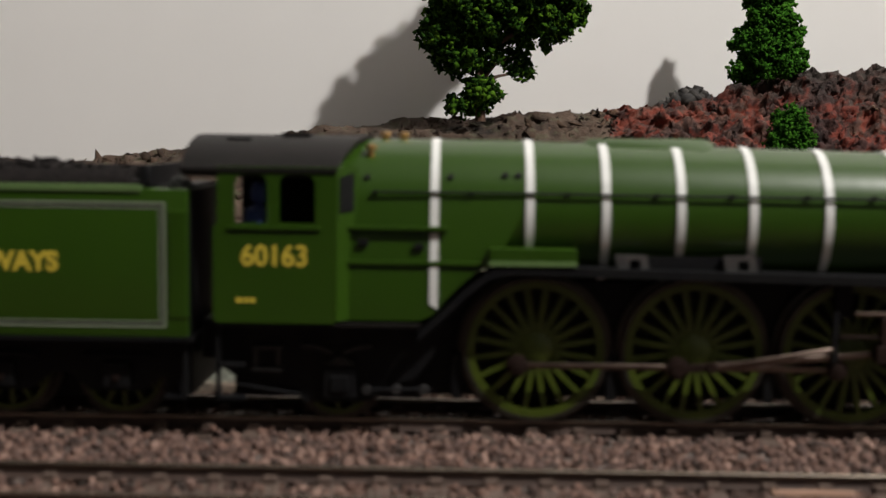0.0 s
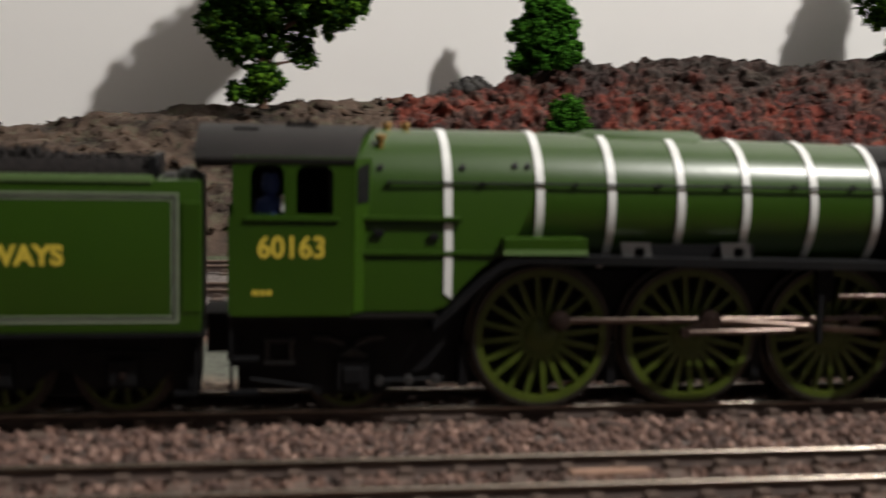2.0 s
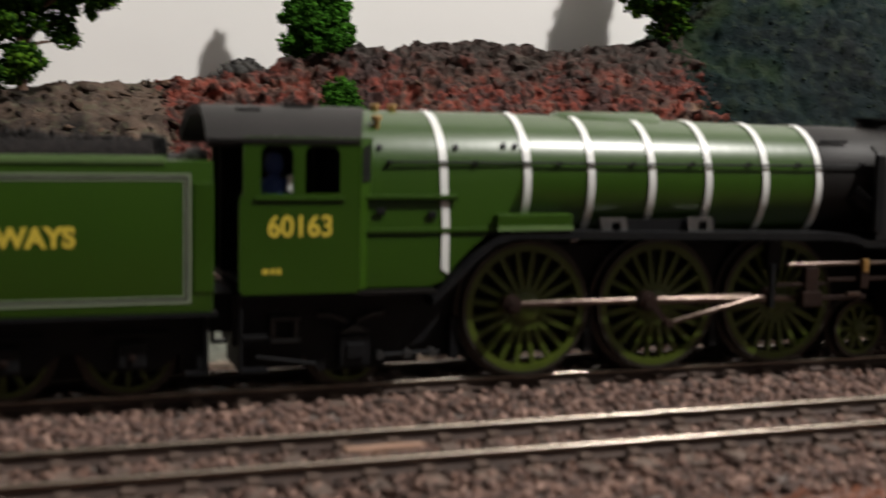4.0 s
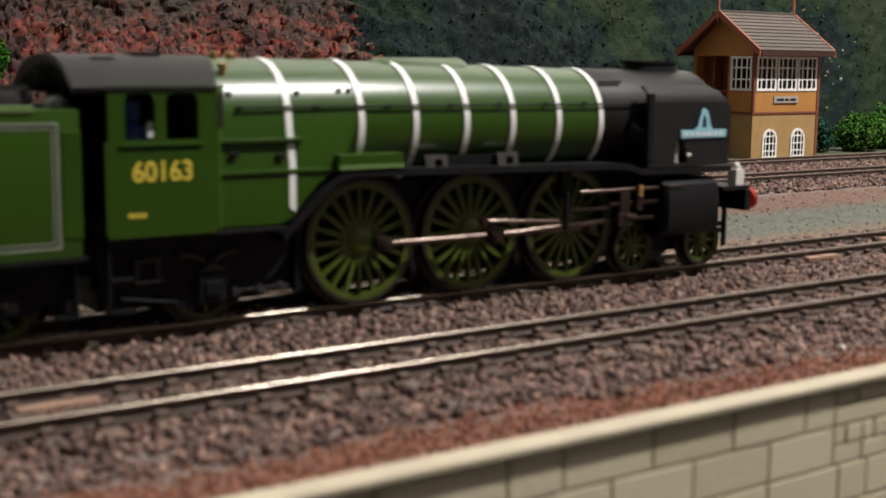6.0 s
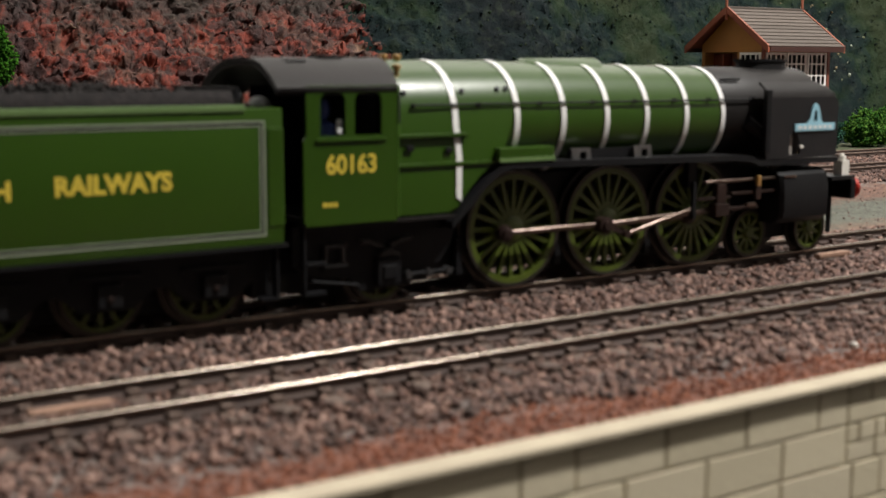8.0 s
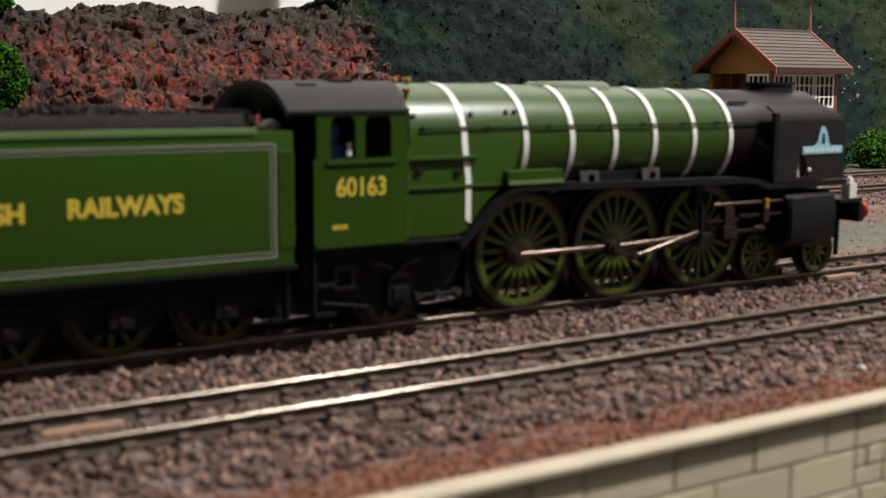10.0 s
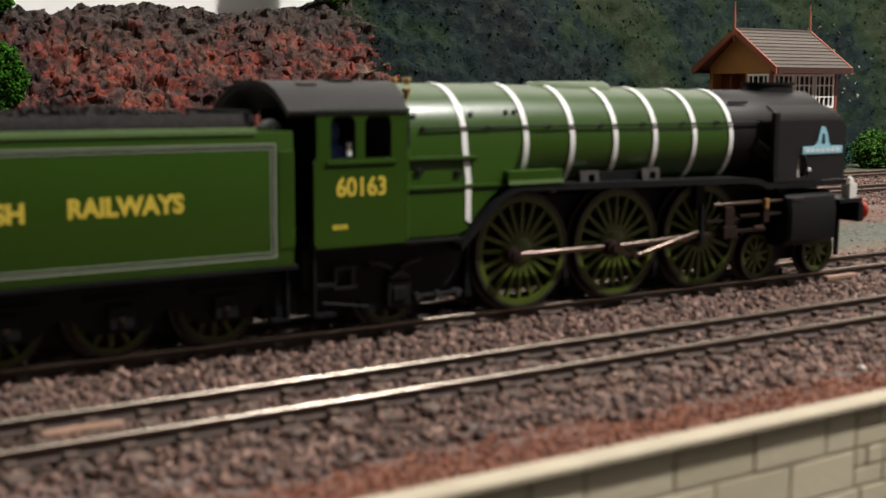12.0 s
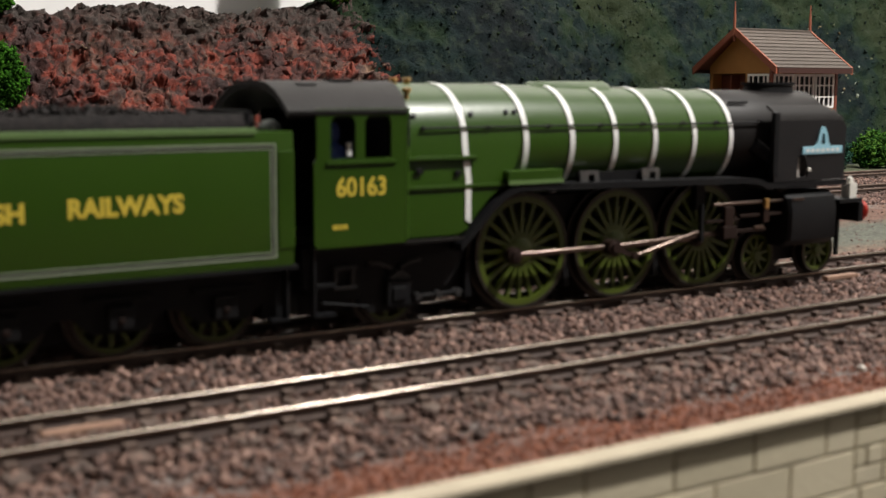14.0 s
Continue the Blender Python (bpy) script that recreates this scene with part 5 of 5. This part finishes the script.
def bar_rod(length, height, thick, boss, bosses):
    """A side rod along +x from its first pin, with round bosses."""
    bm = bmesh.new()
    box(bm, 0, length, -thick / 2, thick / 2, -height / 2, height / 2, 0.38)
    for x in bosses:
        k = len(bm.verts)
        turned(bm, [(-thick * 0.8, boss), (thick * 0.8, boss), (thick * 0.85, 0.1)], "y", 20)
        bm.verts.ensure_lookup_table()
        for v in bm.verts[k:]:
            v.co.x += x
    return bm


CON_LEN, CROSS_Z = 37.5, 14.2
ECC_LEN, ECC_R, ECC_LEAD, LINK_Z = 21.8, 3.1, 104.0, 15.0
coupling, connecting, crossheads, eccentric = [], [], [], []
for side in (-1, 1):
    c = part("coupling_rod", bar_rod(57.8, 1.2, 0.9, 0, ()), STEEL, loco, "bright steel coupling rod", 80)
    coupling.append((c, side))
    for q in (0, 28.9, 57.8):
        at(part("rod_boss", turned(bmesh.new(), [(-0.8, 1.7), (-0.75, 1.9), (0.75, 1.9), (0.8, 1.7), (0.82, 0.1)], "y", 20), BROWNSTEEL, c, "dark bronze rod boss", True), q, 0, 0)
    k = part("connecting_rod", bar_rod(CON_LEN, 1.3, 0.9, 0, ()), STEEL, loco, "bright steel connecting rod", 80)
    connecting.append((k, side))
    for q in (0, CON_LEN):
        at(part("rod_boss", turned(bmesh.new(), [(-0.8, 1.8), (-0.75, 2.0), (0.75, 2.0), (0.8, 1.8), (0.82, 0.1)], "y", 20), BROWNSTEEL, k, "dark bronze rod boss", True), q, 0, 0)
    e = part("eccentric_rod", bar_rod(ECC_LEN, 1.0, 0.7, 0, ()), STEEL, loco, "bright thin eccentric rod", 80)
    eccentric.append((e, side))
    h = part("crosshead", bars((-2.4, 2.4, -1.3, 1.3, -1.6, 1.6), (-1.6, 1.6, -0.9, 0.9, 1.6, 6.6), (2.0, 14.0, -0.5, 0.5, -0.5, 0.5), bevel=0.25), BROWNSTEEL, loco, "bronzed crosshead")
    crossheads.append((h, side))

# ---- tender ----
tender = thing("locomotive_tender", "apple green lined tender heaped with dark coal", "tender")
bm = bmesh.new()
box(bm, -166, -62.4, -17.5, 17.5, 15.7, 42.2, 0.5)
part("tank", bm, GREEN, tender, smooth=True)
part("footing", bars((-167, -61.6, -17.7, 17.7, 15.0, 15.8)), BLACK, tender)
part("top_beading", bars((-166, -70.5, -17.8, -17.0, 41.6, 42.9), (-166, -70.5, 17.0, 17.8, 41.6, 42.9), bevel=0.2), LIGHTGREEN, tender, "pale green beading")
for inset, w, mat in ((0.0, 0.42, PALE), (0.95, 0.25, PALE)):
    a, b, z0, z1 = -163.0 + inset, -66.3 - inset, 17.5 + inset, 39.9 - inset
    part("lining", bars((a, b, -17.58, -17.45, z1 - w, z1), (a, b, -17.58, -17.45, z0, z0 + w), (a, a + w, -17.58, -17.45, z0 + w, z1 - w), (b - w, b, -17.58, -17.45, z0 + w, z1 - w)), mat, tender, "pale lining")
part("lining_black", bars(*[(-162.55, -66.75, -17.56, -17.45, z, z + 0.5) for z in (17.93, 38.98)], (-67.2, -66.75, -17.56, -17.45, 18.45, 38.95)), BLACK, tender)
lettering("RAILWAYS", -107.2, -85.4, 27.3, 31.0, -17.52, YELLOW, tender, "lettering", 0.045)
lettering("BRITISH", -130.6, -114.8, 27.0, 30.7, -17.52, YELLOW, tender, "lettering", 0.045)
for side in (-1, 1):
    bm = loft(bmesh.new(), [[(x, side * 17.2, 42.6), (x, side * 16.9, 44.2), (x, side * 15.8, 45.6), (x, side * 15.2, 45.4), (x, side * 16.2, 44.0), (x, side * 16.5, 42.6)] for x in (-160, -72.5)])
    part("raised_side", bm, COAL, tender, "dark curved coal rail", True)
part("front_plate", bars((-63.4, -62.2, -16.5, -9, 17, 39.6), (-63.4, -62.2, 9, 16.5, 17, 39.6), (-71.2, -70.2, -15, 15, 42, 46.2), (-69.5, -62.8, -12, 12, 42, 42.6)), BLACK, tender)
part("bulkhead", bars((-62.38, -62.22, -16.4, 16.4, 16, 42.0)), BLACK, tender)
part("front_cap", bars((-66.0, -62.3, -17.7, -16.6, 19.0, 38.5), bevel=0.4), GREEN, tender)
# added dome standing in for an unidentified pale patch at the tender's front
bm = bmesh.new()
turned(bm, [(40.6, 2.3), (42.6, 2.3), (43.6, 1.9), (44.2, 1.0), (44.4, 0.1)], "z", 16)
for v in bm.verts:
    v.co += Vector((-64.7, -12.0, 0))
part("filler_dome", bm, PATCHGREY, tender, "speckled grey dome standing in for a pale patch", True)
bm = bmesh.new()
rod(bm, (-71.6, -13.0, 43.9), (-69.8, -13.0, 43.9), 1.9, 1.9, 18)
part("tool_tube", bm, BLACK, tender, "dark round tube end", True)
rng_c = np.random.default_rng(55)
cc = np.column_stack([rng_c.uniform(-158, -71.5, 1500), rng_c.uniform(-15.5, 15.5, 1500), np.zeros(1500)])
cc[:, 2] = 42.6 + 2.6 * (1 - (cc[:, 1] / 17) ** 2) + rng_c.uniform(-0.8, 0.9, 1500) + 0.8 * np.sin(cc[:, 0] * 0.11)
scatter("coal", cc, rng_c.uniform(0.35, 0.9, 1500), COAL, 56, 0.8, parent=tender)
part("coal_bed", bars((-159, -71, -15.6, 15.6, 41.8, 43.6)), COAL, tender)
for side in (-1, 1):
    outline = [(-163, 16), (-63, 16), (-63, 12.0), (-66, 8.5)]
    for x in (-76.0, -97.0, -118.0, -146.0):
        outline += [(x + 9, 8.5), (x + 5, 5.2), (x - 5, 5.2), (x - 9, 8.5)]
    outline += [(-163, 8.5)]
    part("tender_frame", plate(outline, [], side * 13.4, side * 12.6), BLACK, tender)
    for x in (-76.0, -97.0, -118.0, -146.0):
        ab = part("axle_box", bars((x - 2.4, x + 2.4, side * 14.2 - 0.9, side * 14.2 + 0.9, 6.0, 10.4), (x - 6.5, x + 6.5, side * 14.0 - 0.5, side * 14.0 + 0.5, 11.2, 12.2), bevel=0.3), BLACK, tender)
        part("axle_cap", bars((x - 0.6, x + 0.6, side * 15.2 - 0.3, side * 15.2 + 0.3, 7.2, 8.3), bevel=0.25), BROWNSTEEL, ab)
    part("tender_step", bars((-67.0, -63.0, side * 15.2 - 1.2, side * 15.2 + 1.2, 4.4, 5.0), (-63.6, -63.0, side * 15.2 - 1.0, side * 15.2 + 1.0, 4.4, 16)), BLACK, tender)
part("front_beam", bars((-67.5, -62.6, -13.2, 13.2, 4.4, 15.4), bevel=0.3), BLACK, tender)
part("under_tank", bars((-163, -64, -9, 9, 12, 15.6), (-160, -66, -6.2, 6.2, 2.6, 12)), BLACK, tender)
tender_wheels = []
for side in (-1, 1):
    for x in (-76.0, -97.0, -118.0, -146.0):
        tender_wheels.append(wheel(tender, "tender_wheel", x, side * 9.0, 8.3, 12, 1.9))


# ---- what moves ----
RUN = [(0, -49.6), (0.5, -39.4), (1.0, -29.9), (1.5, -19.8), (2.0, -10.9), (2.2, -7.4), (4.5, 41.3), (5.0, 48.9), (5.5, 57.8), (6.0, 69.0), (6.5, 82.0), (7.0, 93.1), (7.5, 104.0), (7.8, 106.9), (8.0, 107.2), (14.0, 107.2)]
TURN = [(0, 216), (0.5, 172), (1.0, 131), (1.5, 88), (2.0, 50), (2.2, 35), (4.5, -250), (5.0, -283), (5.5, -321), (6.0, -369), (6.5, -425), (7.0, -473), (7.5, -520), (7.8, -532), (8.0, -533), (14.0, -533)]


def glide(knots, t):
    """Smooth values between knots that never overshoot."""
    ts, vs = [k[0] for k in knots], [k[1] for k in knots]
    i = min(max(np.searchsorted(ts, t, "right") - 1, 0), len(ts) - 2)

    def slope(j):
        if j <= 0 or j >= len(ts) - 1:
            return 0.0 if j else (vs[1] - vs[0]) / (ts[1] - ts[0])
        a, b = (vs[j] - vs[j - 1]) / (ts[j] - ts[j - 1]), (vs[j + 1] - vs[j]) / (ts[j + 1] - ts[j])
        return 0.0 if a * b <= 0 else 2 * a * b / (a + b)

    h = ts[i + 1] - ts[i]
    u = (t - ts[i]) / h
    return ((2 * u ** 3 - 3 * u * u + 1) * vs[i] + (u ** 3 - 2 * u * u + u) * h * slope(i) + (3 * u * u - 2 * u ** 3) * vs[i + 1] + (u ** 3 - u * u) * h * slope(i + 1))


def motions():
    times = [round(0.1 * i, 1) for i in range(83)] + [14.0]
    run = [(t, float(glide(RUN, t))) for t in times]
    turn = [(t, float(glide(TURN, t))) for t in times]
    for body in (loco, tender):
        walk(body, [(t, pose(s * MM, 0, 0)) for t, s in run])
    for wh, x, y, r in wheels + tender_wheels:
        walk(wh, [(t, pose(x * MM, y * MM, r * MM, 0, -a * WHEEL_R / r, 0)) for t, a in turn])
    for e, side in eccentric:
        rows_e = []
        for t, a in turn:
            q = radians(a + ECC_LEAD)
            x, z = 28.9 + ECC_R * math.cos(q), WHEEL_R + ECC_R * math.sin(q)
            rows_e.append((t, pose(x * MM, side * 15.7 * MM, z * MM, 0, -math.degrees(math.asin((LINK_Z - z) / ECC_LEN)), 0)))
        walk(e, rows_e)
    for (c, side), (k, _), (h, _) in zip(coupling, connecting, crossheads):
        pins = [(t, CRANK * math.cos(radians(a)), CRANK * math.sin(radians(a))) for t, a in turn]
        walk(c, [(t, pose(px * MM, side * 12.6 * MM, (WHEEL_R + pz) * MM)) for t, px, pz in pins])
        rows_k, rows_h = [], []
        for t, px, pz in pins:
            z = WHEEL_R + pz
            drop = CROSS_Z - z
            reach = math.sqrt(CON_LEN ** 2 - drop ** 2)
            x = 28.9 + px
            rows_k.append((t, pose(x * MM, side * 13.9 * MM, z * MM, 0, -math.degrees(math.atan2(drop, reach)), 0)))
            rows_h.append((t, pose((x + reach) * MM, side * 15.0 * MM, CROSS_Z * MM)))
        walk(k, rows_k)
        walk(h, rows_h)


motions()
